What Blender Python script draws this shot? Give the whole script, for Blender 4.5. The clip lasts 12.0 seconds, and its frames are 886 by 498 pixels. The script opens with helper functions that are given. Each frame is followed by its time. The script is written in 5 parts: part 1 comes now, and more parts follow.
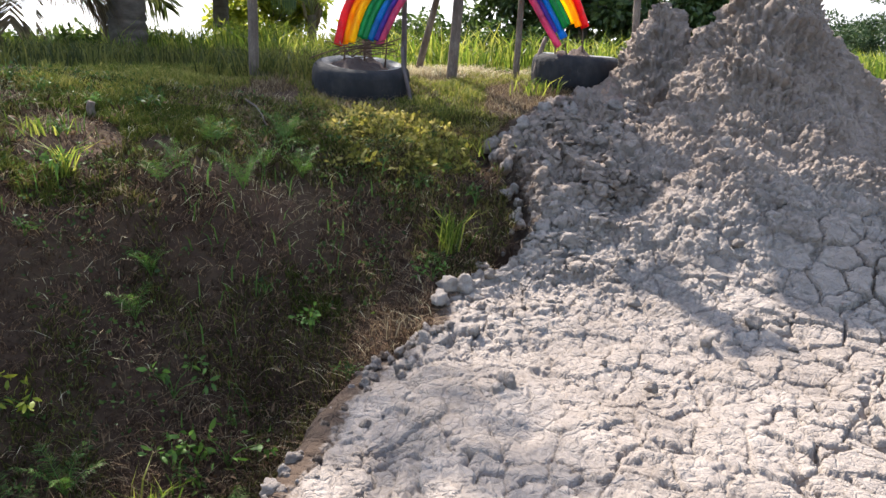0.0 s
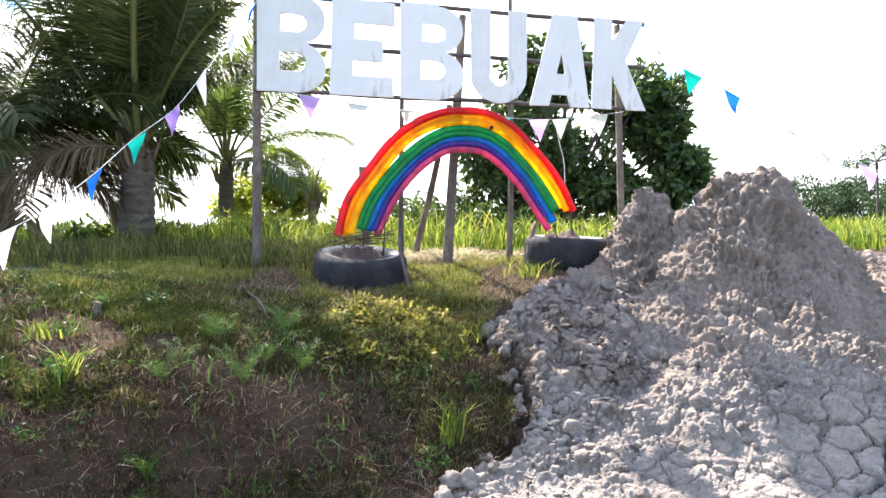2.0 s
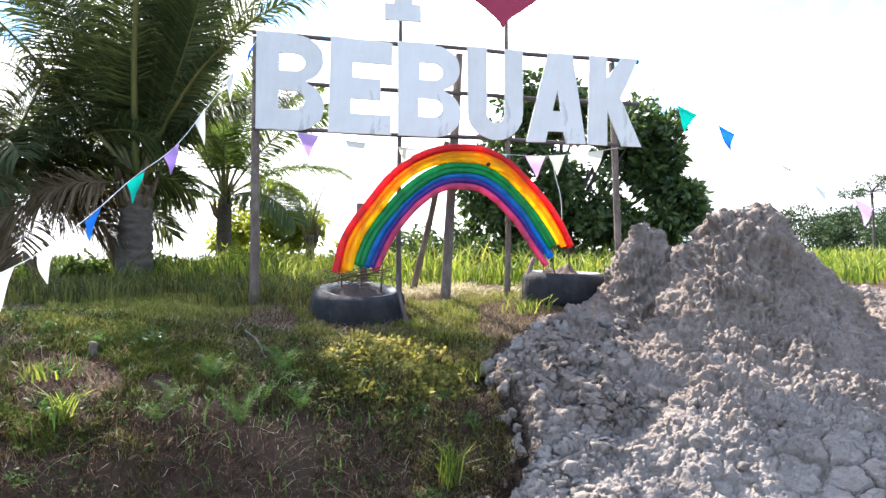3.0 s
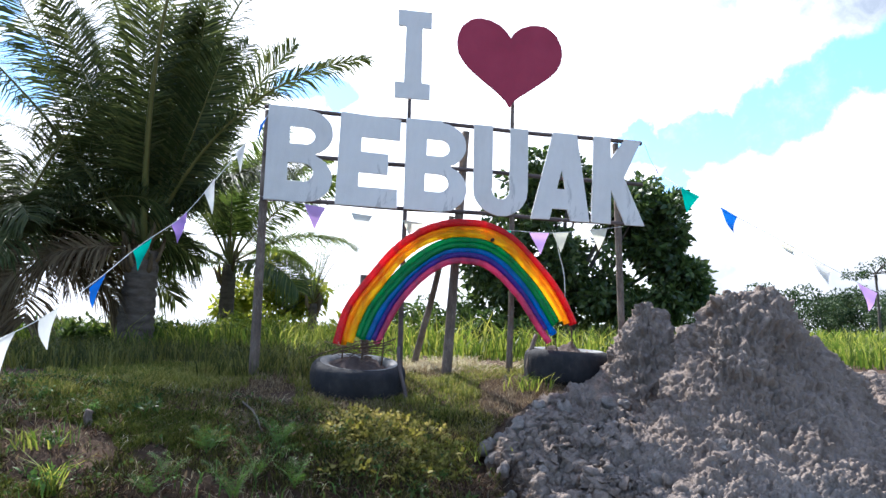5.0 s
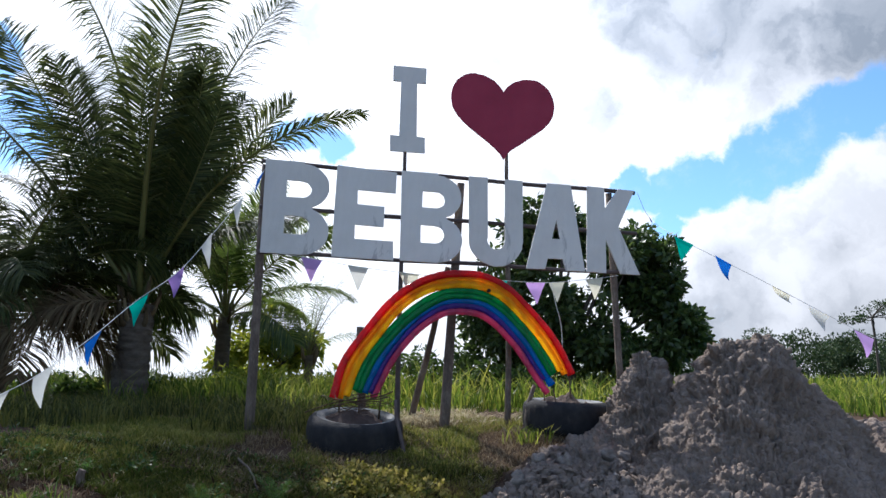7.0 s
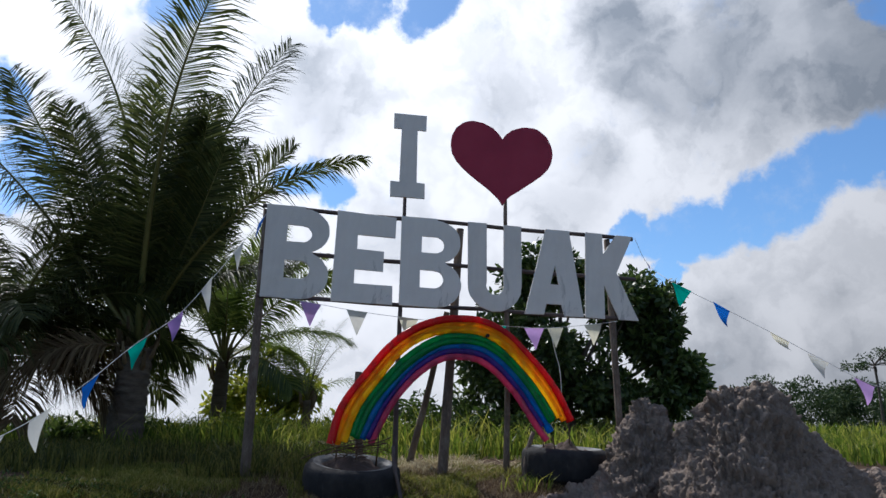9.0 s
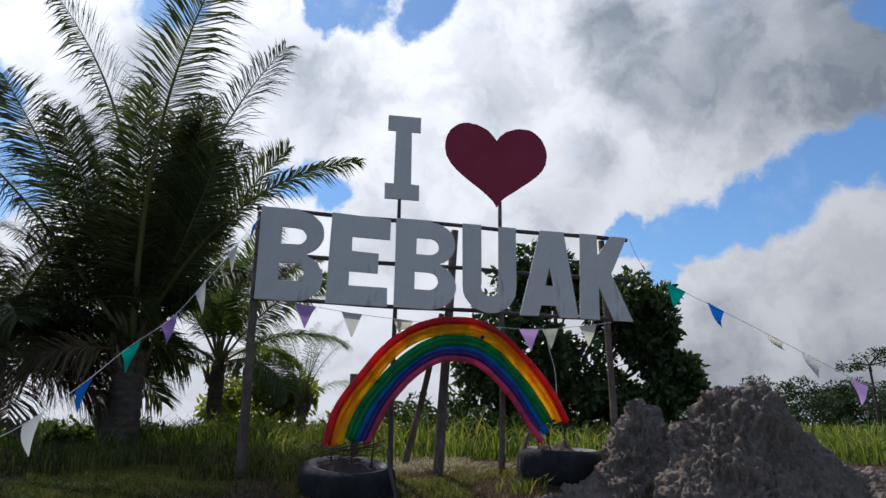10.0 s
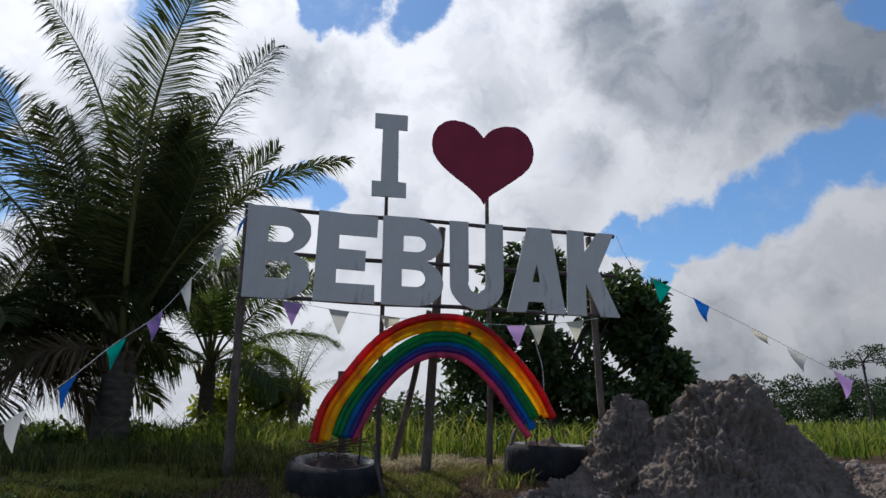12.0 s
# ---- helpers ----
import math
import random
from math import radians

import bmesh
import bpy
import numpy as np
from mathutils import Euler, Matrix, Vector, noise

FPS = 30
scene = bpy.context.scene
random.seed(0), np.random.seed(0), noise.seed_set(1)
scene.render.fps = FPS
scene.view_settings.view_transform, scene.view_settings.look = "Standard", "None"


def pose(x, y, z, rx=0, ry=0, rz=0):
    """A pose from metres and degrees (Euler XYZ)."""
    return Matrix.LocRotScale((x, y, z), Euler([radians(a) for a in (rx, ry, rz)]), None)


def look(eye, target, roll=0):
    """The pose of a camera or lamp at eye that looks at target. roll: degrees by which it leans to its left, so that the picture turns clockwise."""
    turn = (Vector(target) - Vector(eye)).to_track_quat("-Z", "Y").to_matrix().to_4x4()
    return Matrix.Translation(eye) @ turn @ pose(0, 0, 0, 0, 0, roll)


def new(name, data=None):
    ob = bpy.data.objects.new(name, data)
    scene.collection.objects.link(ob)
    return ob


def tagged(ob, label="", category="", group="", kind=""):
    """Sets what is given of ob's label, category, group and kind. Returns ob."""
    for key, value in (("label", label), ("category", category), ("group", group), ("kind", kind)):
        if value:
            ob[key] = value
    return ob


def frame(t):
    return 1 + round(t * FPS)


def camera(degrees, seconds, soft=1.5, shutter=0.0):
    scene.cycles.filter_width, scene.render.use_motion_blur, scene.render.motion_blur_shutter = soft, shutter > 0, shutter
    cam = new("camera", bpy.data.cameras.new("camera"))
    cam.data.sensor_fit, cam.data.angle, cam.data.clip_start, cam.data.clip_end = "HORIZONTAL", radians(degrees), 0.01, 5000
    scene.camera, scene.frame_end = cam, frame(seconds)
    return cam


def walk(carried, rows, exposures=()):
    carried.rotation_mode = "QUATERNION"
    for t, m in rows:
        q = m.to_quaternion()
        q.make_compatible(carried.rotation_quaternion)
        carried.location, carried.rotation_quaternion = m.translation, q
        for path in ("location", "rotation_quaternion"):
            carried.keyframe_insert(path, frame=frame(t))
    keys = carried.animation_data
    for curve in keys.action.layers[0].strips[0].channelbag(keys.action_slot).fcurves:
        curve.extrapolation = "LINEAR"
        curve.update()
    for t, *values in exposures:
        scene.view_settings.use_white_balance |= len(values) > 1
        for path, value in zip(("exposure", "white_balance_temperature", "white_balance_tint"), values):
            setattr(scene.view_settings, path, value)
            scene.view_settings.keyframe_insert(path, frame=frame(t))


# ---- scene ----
cam = camera(62.9, 12.0)
PATH = [
    (0, (-0.487, 0.13, 1.727), (-0.364, 2.067, 1.247), 1.0),
    (0.2, (-0.493, 0.111, 1.787), (-0.384, 2.073, 1.445), 0.84),
    (0.4, (-0.497, 0.096, 1.833), (-0.399, 2.078, 1.598), 0.72),
    (0.5, (-0.498, 0.093, 1.842), (-0.402, 2.079, 1.628), 0.7),
    (1, (-0.504, 0.088, 1.836), (-0.393, 2.079, 1.683), 0.4),
    (1.5, (-0.493, 0.079, 1.881), (-0.371, 2.073, 1.79), 0.1),
    (2, (-0.489, 0.07, 1.91), (-0.36, 2.066, 1.884), -0.9),
    (2.5, (-0.482, 0.067, 1.946), (-0.344, 2.062, 1.97), -1.5),
    (3, (-0.485, 0.063, 1.981), (-0.349, 2.057, 2.038), -1.1),
    (5, (-0.484, 0.051, 2.025), (-0.357, 2.031, 2.275), 0.4),
    (5.5, (-0.502, 0.054, 2.025), (-0.371, 2.028, 2.319), -0.1),
    (6, (-0.497, 0.046, 2.036), (-0.364, 2.013, 2.375), -0.1),
    (6.5, (-0.501, 0.041, 2.033), (-0.365, 2.003, 2.399), -0.2),
    (7, (-0.491, 0.022, 2.057), (-0.354, 1.98, 2.438), -0.3),
    (9, (-0.481, -0.027, 2.052), (-0.346, 1.905, 2.553), 0.0),
    (9.5, (-0.454, -0.033, 2.039), (-0.321, 1.897, 2.547), -0.1),
    (10, (-0.465, -0.028, 2.045), (-0.319, 1.902, 2.552), -0.3),
    (10.5, (-0.453, -0.033, 2.055), (-0.314, 1.898, 2.555), -0.1),
    (11, (-0.392, -0.064, 2.014), (-0.248, 1.866, 2.517), -0.2),
    (11.5, (-0.37, -0.048, 2.0), (-0.223, 1.882, 2.502), -0.5),
    (12, (-0.356, -0.052, 1.991), (-0.199, 1.876, 2.5), -0.7),
]
EXPOSURES = [(0, 1.46, 6550, 13), (0.5, 2.08, 6550, 13), (2.5, 2.03, 6420, 13), (3.2, 1.83, 6300, 13), (5.5, 0.97, 5850, 12), (7, 0.34, 5920, 12), (9, -0.32, 6020, 12), (12, -0.6, 6120, 12)]
walk(cam, [(t, look(eye, target, roll)) for t, eye, target, roll in PATH], EXPOSURES)

# ---- world, sun ----
SUN_AZ, SUN_EL = -24.0, 49.8


def heading(az, el):
    a, e = radians(az), radians(el)
    return (math.sin(a) * math.cos(e), math.cos(a) * math.cos(e), math.sin(e))


sun_data = bpy.data.lights.new("sun", "SUN")
sun_data.energy, sun_data.angle, sun_data.color = 5.0, radians(0.6), (1.0, 0.95, 0.86)
sun = new("sun", sun_data)
sun.matrix_world = look(Vector(heading(SUN_AZ, SUN_EL)) * 60, (0, 0, 0))


class Net:
    """A short hand for building node trees."""

    def __init__(self, tree):
        self.tree, self.nodes, self.links = tree, tree.nodes, tree.links
        self.nodes.clear()

    def add(self, kind, operation=None):
        node = self.nodes.new(kind)
        if operation:
            node.operation = operation
        return node

    def put(self, socket, value):
        if isinstance(value, bpy.types.NodeSocket):
            self.links.new(value, socket)
        elif value is not None:
            socket.default_value = value

    def maths(self, op, a, b=None, clamp=False):
        node = self.add("ShaderNodeMath", op)
        node.use_clamp = clamp
        self.put(node.inputs[0], a), self.put(node.inputs[1], b)
        return node.outputs[0]

    def noise(self, vector, scale, detail=4.0, rough=0.55, distort=0.0):
        node = self.add("ShaderNodeTexNoise")
        self.put(node.inputs["Vector"], vector)
        node.inputs["Scale"].default_value, node.inputs["Detail"].default_value = scale, detail
        node.inputs["Roughness"].default_value, node.inputs["Distortion"].default_value = rough, distort
        return node.outputs["Fac"]

    def span(self, value, a, b, c=0.0, d=1.0, smooth=True):
        node = self.add("ShaderNodeMapRange")
        node.interpolation_type = "SMOOTHSTEP" if smooth else "LINEAR"
        for n, v in enumerate((value, a, b, c, d)):
            self.put(node.inputs[n], v)
        return node.outputs[0]

    def mix(self, fac, a, b, blend="MIX"):
        node = self.add("ShaderNodeMix")
        node.data_type, node.blend_type = "RGBA", blend
        self.put(node.inputs[0], fac)
        self.put(node.inputs[6], (*a, 1) if isinstance(a, tuple) else a)
        self.put(node.inputs[7], (*b, 1) if isinstance(b, tuple) else b)
        return node.outputs[2]


world = bpy.data.worlds.new("sky")
scene.world = world
world.use_nodes = True
net = Net(world.node_tree)
sky = net.add("ShaderNodeTexSky")
sky.sky_type, sky.sun_disc, sky.sun_elevation, sky.sun_rotation = "NISHITA", False, radians(SUN_EL), radians(SUN_AZ)
sky.air_density, sky.dust_density, sky.ozone_density = 1.0, 0.4, 1.2
way = net.add("ShaderNodeTexCoord").outputs["Generated"]
# Cumulus: a broken cover of cloud with open gaps of blue, bright rims and grey undersides.
warp = net.add("ShaderNodeTexNoise")
net.put(warp.inputs["Vector"], way)
warp.inputs["Scale"].default_value, warp.inputs["Detail"].default_value, warp.inputs["Roughness"].default_value = 7.0, 10.0, 0.6
shift = net.add("ShaderNodeVectorMath", "MULTIPLY_ADD")
net.put(shift.inputs[0], warp.outputs["Color"])
shift.inputs[1].default_value, shift.inputs[2].default_value = (0.15, 0.15, 0.15), (-0.075, -0.075, -0.075)
bent = net.add("ShaderNodeVectorMath", "ADD")
net.put(bent.inputs[0], way), net.put(bent.inputs[1], shift.outputs[0])
bent = bent.outputs[0]


def blobs(places, soft=0.27):
    """The largest of several round patches of sky, given by heading, height and size in degrees."""
    best = 0.0
    for az, el, size in places:
        far = net.add("ShaderNodeVectorMath", "DISTANCE")
        net.put(far.inputs[0], bent)
        far.inputs[1].default_value = heading(az, el)
        one = net.span(far.outputs["Value"], radians(size) * (1 + soft), radians(size) * (1 - soft))
        best = net.maths("MAXIMUM", one, best)
    return best


gaps = blobs([(2.3, 33.3, 2.3), (-2.5, 33.2, 2.2), (-6.0, 32.8, 1.8), (-18.7, 31.4, 2.6), (-27.6, 18.5, 3.0), (-29.5, 23.4, 1.9), (-5.4, 18.9, 1.7), (-8.4, 20.0, 2.2),
              (37.5, 19.0, 2.8), (34.5, 18.2, 2.6), (31.5, 16.9, 2.6), (28.4, 16.2, 2.5), (25.2, 15.6, 2.5), (22.2, 14.8, 2.2), (20.0, 15.4, 1.6), (39.5, 28.5, 1.8), (21.5, 12.2, 1.3), (43, 19.5, 3.6)], 0.2)
cover = net.noise(bent, 2.2, 6.0, 0.6)
cloud = net.span(cover, 0.47, 0.62)
dot = net.add("ShaderNodeVectorMath", "DOT_PRODUCT")
net.put(dot.inputs[0], way)
dot.inputs[1].default_value = heading(5, 18)
ahead_sky = net.span(dot.outputs["Value"], 0.6, 0.8)
cloud = net.maths("MAXIMUM", cloud, ahead_sky)
cloud = net.maths("MULTIPLY", cloud, net.maths("SUBTRACT", 1.0, gaps))
veil = net.noise(way, 7.0, 7.0, 0.7)
cloud = net.maths("MULTIPLY", cloud, net.span(veil, 0.25, 0.42, 0.75, 1.0))
cloud = net.maths("MAXIMUM", cloud, net.maths("MULTIPLY", net.span(veil, 0.5, 0.75), 0.3))
deep = blobs([(29.5, 26.5, 6.0), (36, 25.5, 5.0), (22.5, 26.5, 4.0), (19.0, 31.0, 3.5), (33, 31, 7), (45, 30, 9)], 0.6)
faint = blobs([(-4.4, 25.6, 3.6), (-8.0, 28.0, 3.0), (9.2, 26.3, 2.4), (-20, 27, 3), (26.1, 9.0, 1.8), (25.8, 5.0, 3.0), (15.5, 20.8, 2.2), (14, 17, 2.4), (-22, 22, 3), (34, 5, 2.5), (32.8, 9.2, 1.6), (0, 15, 3)], 0.8)
under = net.maths("MAXIMUM", deep, net.maths("MULTIPLY", faint, 0.62))
puffs = net.noise(bent, 6.0, 5.0, 0.5)
grey = net.maths("MULTIPLY", net.span(puffs, 0.30, 0.66, 0.55, 1.0), net.maths("ADD", net.maths("MULTIPLY", under, 0.82), 0.12))
curls = net.maths("MULTIPLY", net.span(net.noise(bent, 17.0, 6.0, 0.55), 0.42, 0.66), 0.2)
grey = net.maths("ADD", grey, curls, True)
white = net.mix(grey, (0.94, 0.945, 0.955), (0.265, 0.30, 0.345))
# towards the sun the cloud is lit through
glow = net.add("ShaderNodeVectorMath", "DISTANCE")
net.put(glow.inputs[0], way)
glow.inputs[1].default_value = heading(SUN_AZ, SUN_EL)
glow = net.span(glow.outputs["Value"], 1.45, 0.3, 0.5, 1.72)
bright = net.add("ShaderNodeVectorMath", "SCALE")
net.put(bright.inputs[0], white), net.put(bright.inputs[3], glow)
blue = net.add("ShaderNodeVectorMath", "SCALE")
net.put(blue.inputs[0], net.mix(1.0, sky.outputs[0], (0.70, 0.92, 1.08), "MULTIPLY"))
blue.inputs[3].default_value = 0.15
air = net.mix(cloud, blue.outputs[0], bright.outputs[0])
back = net.add("ShaderNodeBackground")
net.put(back.inputs[0], air)
back.inputs[1].default_value = 1.0
net.links.new(back.outputs[0], net.add("ShaderNodeOutputWorld").inputs[0])

# ---- materials ----


def material(name, tones, scale=6.0, rough=0.8, bump=0.0, bump_scale=40.0, fine=0.3, island=0.0, pieces=0.0, translucent=0.0, thin=None,
             metal=0.0, stretch=(1, 1, 1), streak=None, gloss=0.3, upper_tint=None, clear=0.0, pebbles=0.0, soiled=None):
    """A surface of two or three tones mixed by coarse and fine noise, with grain in relief."""
    m = bpy.data.materials.new(name)
    m.use_nodes = True
    net = Net(m.node_tree)
    where = net.add("ShaderNodeTexCoord").outputs["Object"]
    mapping = net.add("ShaderNodeMapping")
    net.put(mapping.inputs["Vector"], where)
    mapping.inputs["Scale"].default_value = stretch
    where = mapping.outputs[0]
    coarse, grain = net.noise(where, scale, 5.0, 0.6), net.noise(where, scale * 9, 4.0, 0.6)
    blend = net.maths("ADD", net.maths("MULTIPLY", coarse, 1 - fine), net.maths("MULTIPLY", grain, fine))
    if island:
        blend = net.maths("ADD", blend, net.maths("MULTIPLY", net.maths("SUBTRACT", net.add("ShaderNodeNewGeometry").outputs["Random Per Island"], 0.5), island))
    if pieces:
        blend = net.maths("ADD", blend, net.maths("MULTIPLY", net.maths("SUBTRACT", net.add("ShaderNodeObjectInfo").outputs["Random"], 0.5), pieces))
    ramp = net.add("ShaderNodeValToRGB")
    net.put(ramp.inputs[0], blend)
    places = (0.32, 0.68) if len(tones) == 2 else (0.3, 0.5, 0.72) if len(tones) == 3 else (0.25, 0.42, 0.58, 0.78)
    while len(ramp.color_ramp.elements) < len(tones):
        ramp.color_ramp.elements.new(0.5)
    for spot, place, tone in zip(ramp.color_ramp.elements, places, tones):
        spot.position, spot.color = place, (*tone, 1)
    colour = ramp.outputs[0]
    if streak:
        marks = net.span(net.noise(where, streak[0], 6.0, 0.7, 0.8), streak[1], streak[1] + 0.06)
        colour = net.mix(net.maths("MULTIPLY", marks, streak[2]), colour, streak[3])
    if upper_tint:
        # colour grows slightly darker and browner towards the top of the heap
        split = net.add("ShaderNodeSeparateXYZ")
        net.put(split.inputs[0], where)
        up_heap = net.maths("ADD", split.outputs[2], net.maths("MULTIPLY", net.maths("SUBTRACT", net.noise(where, 1.4, 5.0, 0.6), 0.5), 1.6))
        colour = net.mix(net.span(up_heap, 0.35, 1.25), colour, net.mix(1.0, colour, upper_tint, "MULTIPLY"))
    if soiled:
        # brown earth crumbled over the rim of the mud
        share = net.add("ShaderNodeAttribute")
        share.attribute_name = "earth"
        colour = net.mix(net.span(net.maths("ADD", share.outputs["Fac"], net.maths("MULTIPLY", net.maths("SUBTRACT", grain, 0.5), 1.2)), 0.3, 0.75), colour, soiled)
    shader = net.add("ShaderNodeBsdfPrincipled")
    net.put(shader.inputs["Base Color"], colour)
    net.put(shader.inputs["Roughness"], net.span(grain, 0.3, 0.7, max(rough - 0.12, 0.05), min(rough + 0.1, 1.0)))
    shader.inputs["Metallic"].default_value = metal
    shader.inputs["Specular IOR Level"].default_value = gloss
    if bump:
        relief = net.add("ShaderNodeBump")
        relief.inputs["Strength"].default_value, relief.inputs["Distance"].default_value = bump, 0.02
        height = net.noise(where, bump_scale, 6.0, 0.65)
        if pebbles:
            swirl = net.add("ShaderNodeTexNoise")
            net.put(swirl.inputs["Vector"], where)
            swirl.inputs["Scale"].default_value = 11.0
            bent_where = net.add("ShaderNodeVectorMath", "MULTIPLY_ADD")
            net.put(bent_where.inputs[0], swirl.outputs["Color"])
            bent_where.inputs[1].default_value = (0.09, 0.09, 0.09)
            net.put(bent_where.inputs[2], where)
            for size, deep in ((9.0, 0.9), (22.0, 0.45), (48.0, 0.15)):
                flake = net.add("ShaderNodeTexVoronoi")
                flake.feature = "DISTANCE_TO_EDGE"
                net.put(flake.inputs["Vector"], bent_where.outputs[0])
                flake.inputs["Scale"].default_value = size
                height = net.maths("ADD", height, net.maths("MULTIPLY", net.span(flake.outputs["Distance"], 0.0, 0.09), deep))
        for size in (24.0, 55.0) if pebbles else ():
            spots = net.add("ShaderNodeTexVoronoi")
            net.put(spots.inputs["Vector"], where)
            spots.inputs["Scale"].default_value = size
            height = net.maths("SUBTRACT", height, net.maths("MULTIPLY", spots.outputs["Distance"], pebbles * 24 / size))
        net.put(relief.inputs["Height"], height)
        net.links.new(relief.outputs[0], shader.inputs["Normal"])
    out = shader.outputs[0]
    if translucent:
        through_light = net.add("ShaderNodeBsdfTranslucent")
        net.put(through_light.inputs[0], net.mix(1.0, colour, thin, "MULTIPLY") if thin else colour)
        both = net.add("ShaderNodeMixShader")
        both.inputs[0].default_value = translucent
        net.links.new(out, both.inputs[1]), net.links.new(through_light.outputs[0], both.inputs[2])
        out = both.outputs[0]
    if clear:
        glassy = net.add("ShaderNodeBsdfTransparent")
        net.put(glassy.inputs[0], colour)
        both = net.add("ShaderNodeMixShader")
        both.inputs[0].default_value = clear
        net.links.new(out, both.inputs[1]), net.links.new(glassy.outputs[0], both.inputs[2])
        out = both.outputs[0]
    net.links.new(out, net.add("ShaderNodeOutputMaterial").inputs[0])
    return m


SOIL = material("turf_soil", [(0.026, 0.015, 0.010), (0.056, 0.033, 0.023), (0.072, 0.047, 0.030), (0.078, 0.068, 0.028)], 1.6, 0.95, 0.9, 30, 0.45, gloss=0.08)
MUD = material("dried_mud", [(0.148, 0.122, 0.104), (0.236, 0.201, 0.175), (0.312, 0.272, 0.241)], 2.3, 0.95, 0.6, 45, 0.4, gloss=0.12, upper_tint=(0.93, 0.865, 0.82), pebbles=0.35, soiled=(0.075, 0.052, 0.038))
CLOD = material("mud_clod", [(0.17, 0.138, 0.118), (0.26, 0.22, 0.19), (0.34, 0.295, 0.26)], 1.5, 0.95, 0.9, 7, 0.4, pieces=0.25, gloss=0.12)
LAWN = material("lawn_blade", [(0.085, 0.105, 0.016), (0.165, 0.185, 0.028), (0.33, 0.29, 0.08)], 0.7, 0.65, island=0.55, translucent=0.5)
SOIL_CLOD = material("soil_clod", [(0.08, 0.058, 0.044), (0.14, 0.107, 0.084), (0.20, 0.162, 0.135)], 1.5, 0.95, 0.9, 7, 0.4, pieces=0.3, gloss=0.12)
GRASS = material("grass_blade", [(0.055, 0.095, 0.012), (0.14, 0.20, 0.022), (0.34, 0.34, 0.06)], 0.7, 0.6, island=0.5, translucent=0.6)
# olive matted grass, toned darker to carry the shade of the bank's face
SHADED_TURF = material("shaded_turf_blade", [(0.030, 0.029, 0.009), (0.058, 0.064, 0.015), (0.165, 0.155, 0.04)], 0.8, 0.7, island=0.55, translucent=0.35, gloss=0.1)
STRAW = material("dry_straw", [(0.10, 0.065, 0.035), (0.20, 0.14, 0.08), (0.36, 0.28, 0.17)], 2.0, 0.8, island=0.6, translucent=0.25, gloss=0.1)
PALE_STRAW = material("pale_straw", [(0.26, 0.20, 0.11), (0.46, 0.38, 0.23), (0.60, 0.53, 0.36)], 2.0, 0.8, island=0.6, translucent=0.3)
# darker copy of the grass tones, with the palms' shade put in
SHADED_VERGE = material("shaded_verge_blade", [(0.036, 0.046, 0.011), (0.072, 0.086, 0.017), (0.18, 0.17, 0.04)], 0.9, 0.6, island=0.55, translucent=0.45)
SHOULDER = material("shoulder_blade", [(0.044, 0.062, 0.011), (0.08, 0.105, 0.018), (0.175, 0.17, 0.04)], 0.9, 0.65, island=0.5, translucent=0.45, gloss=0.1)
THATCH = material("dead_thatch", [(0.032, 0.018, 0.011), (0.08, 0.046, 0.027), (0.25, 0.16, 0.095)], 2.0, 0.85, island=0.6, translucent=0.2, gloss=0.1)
# yellowing blades, their gold brightened to hold the sun on the bank's nose
GOLD = material("sun_gold_blade", [(0.12, 0.11, 0.02), (0.24, 0.22, 0.035), (0.38, 0.31, 0.09)], 1.2, 0.7, island=0.55, translucent=0.45)
WEED = material("weed_leaf", [(0.06, 0.12, 0.02), (0.12, 0.22, 0.04)], 5, 0.55, island=0.5, translucent=0.4)
PALM = material("palm_leaflet", [(0.036, 0.050, 0.015), (0.060, 0.082, 0.023), (0.12, 0.135, 0.042)], 1.5, 0.5, island=0.5, translucent=0.46, gloss=0.35)
PALM_LIGHT = material("young_palm_leaflet", [(0.055, 0.090, 0.016), (0.098, 0.145, 0.026), (0.175, 0.215, 0.045)], 1.5, 0.45, island=0.5, translucent=0.55, gloss=0.5)
PALM_DRY = material("dry_palm_leaflet", [(0.09, 0.06, 0.03), (0.16, 0.11, 0.06), (0.24, 0.18, 0.1)], 2, 0.8, island=0.5, translucent=0.2)
RIB = material("palm_rib", [(0.085, 0.09, 0.022), (0.17, 0.155, 0.05)], 4, 0.5, stretch=(1, 1, 0.3))
TRUNK = material("palm_trunk", [(0.05, 0.038, 0.03), (0.11, 0.085, 0.065), (0.17, 0.14, 0.11)], 5, 0.9, 0.9, 30, stretch=(1, 1, 2.5))
BARK = material("tree_bark", [(0.05, 0.04, 0.03), (0.12, 0.10, 0.08)], 7, 0.9, 0.8, 30, stretch=(1, 1, 0.4))
LEAF = material("broad_leaf", [(0.028, 0.055, 0.014), (0.055, 0.095, 0.022), (0.11, 0.155, 0.04)], 1.2, 0.4, island=0.6, translucent=0.38, gloss=0.5)
BUSH = material("bush_leaf", [(0.14, 0.19, 0.018), (0.27, 0.31, 0.03), (0.42, 0.42, 0.05)], 2, 0.5, island=0.5, translucent=0.55)
SHRUB = material("shrub_leaf", [(0.03, 0.06, 0.012), (0.06, 0.105, 0.02), (0.11, 0.16, 0.035)], 1.5, 0.55, island=0.5, translucent=0.35)
FAR = material("far_leaf", [(0.025, 0.05, 0.018), (0.042, 0.078, 0.026), (0.08, 0.115, 0.04)], 0.5, 0.7, island=0.6, translucent=0.25)
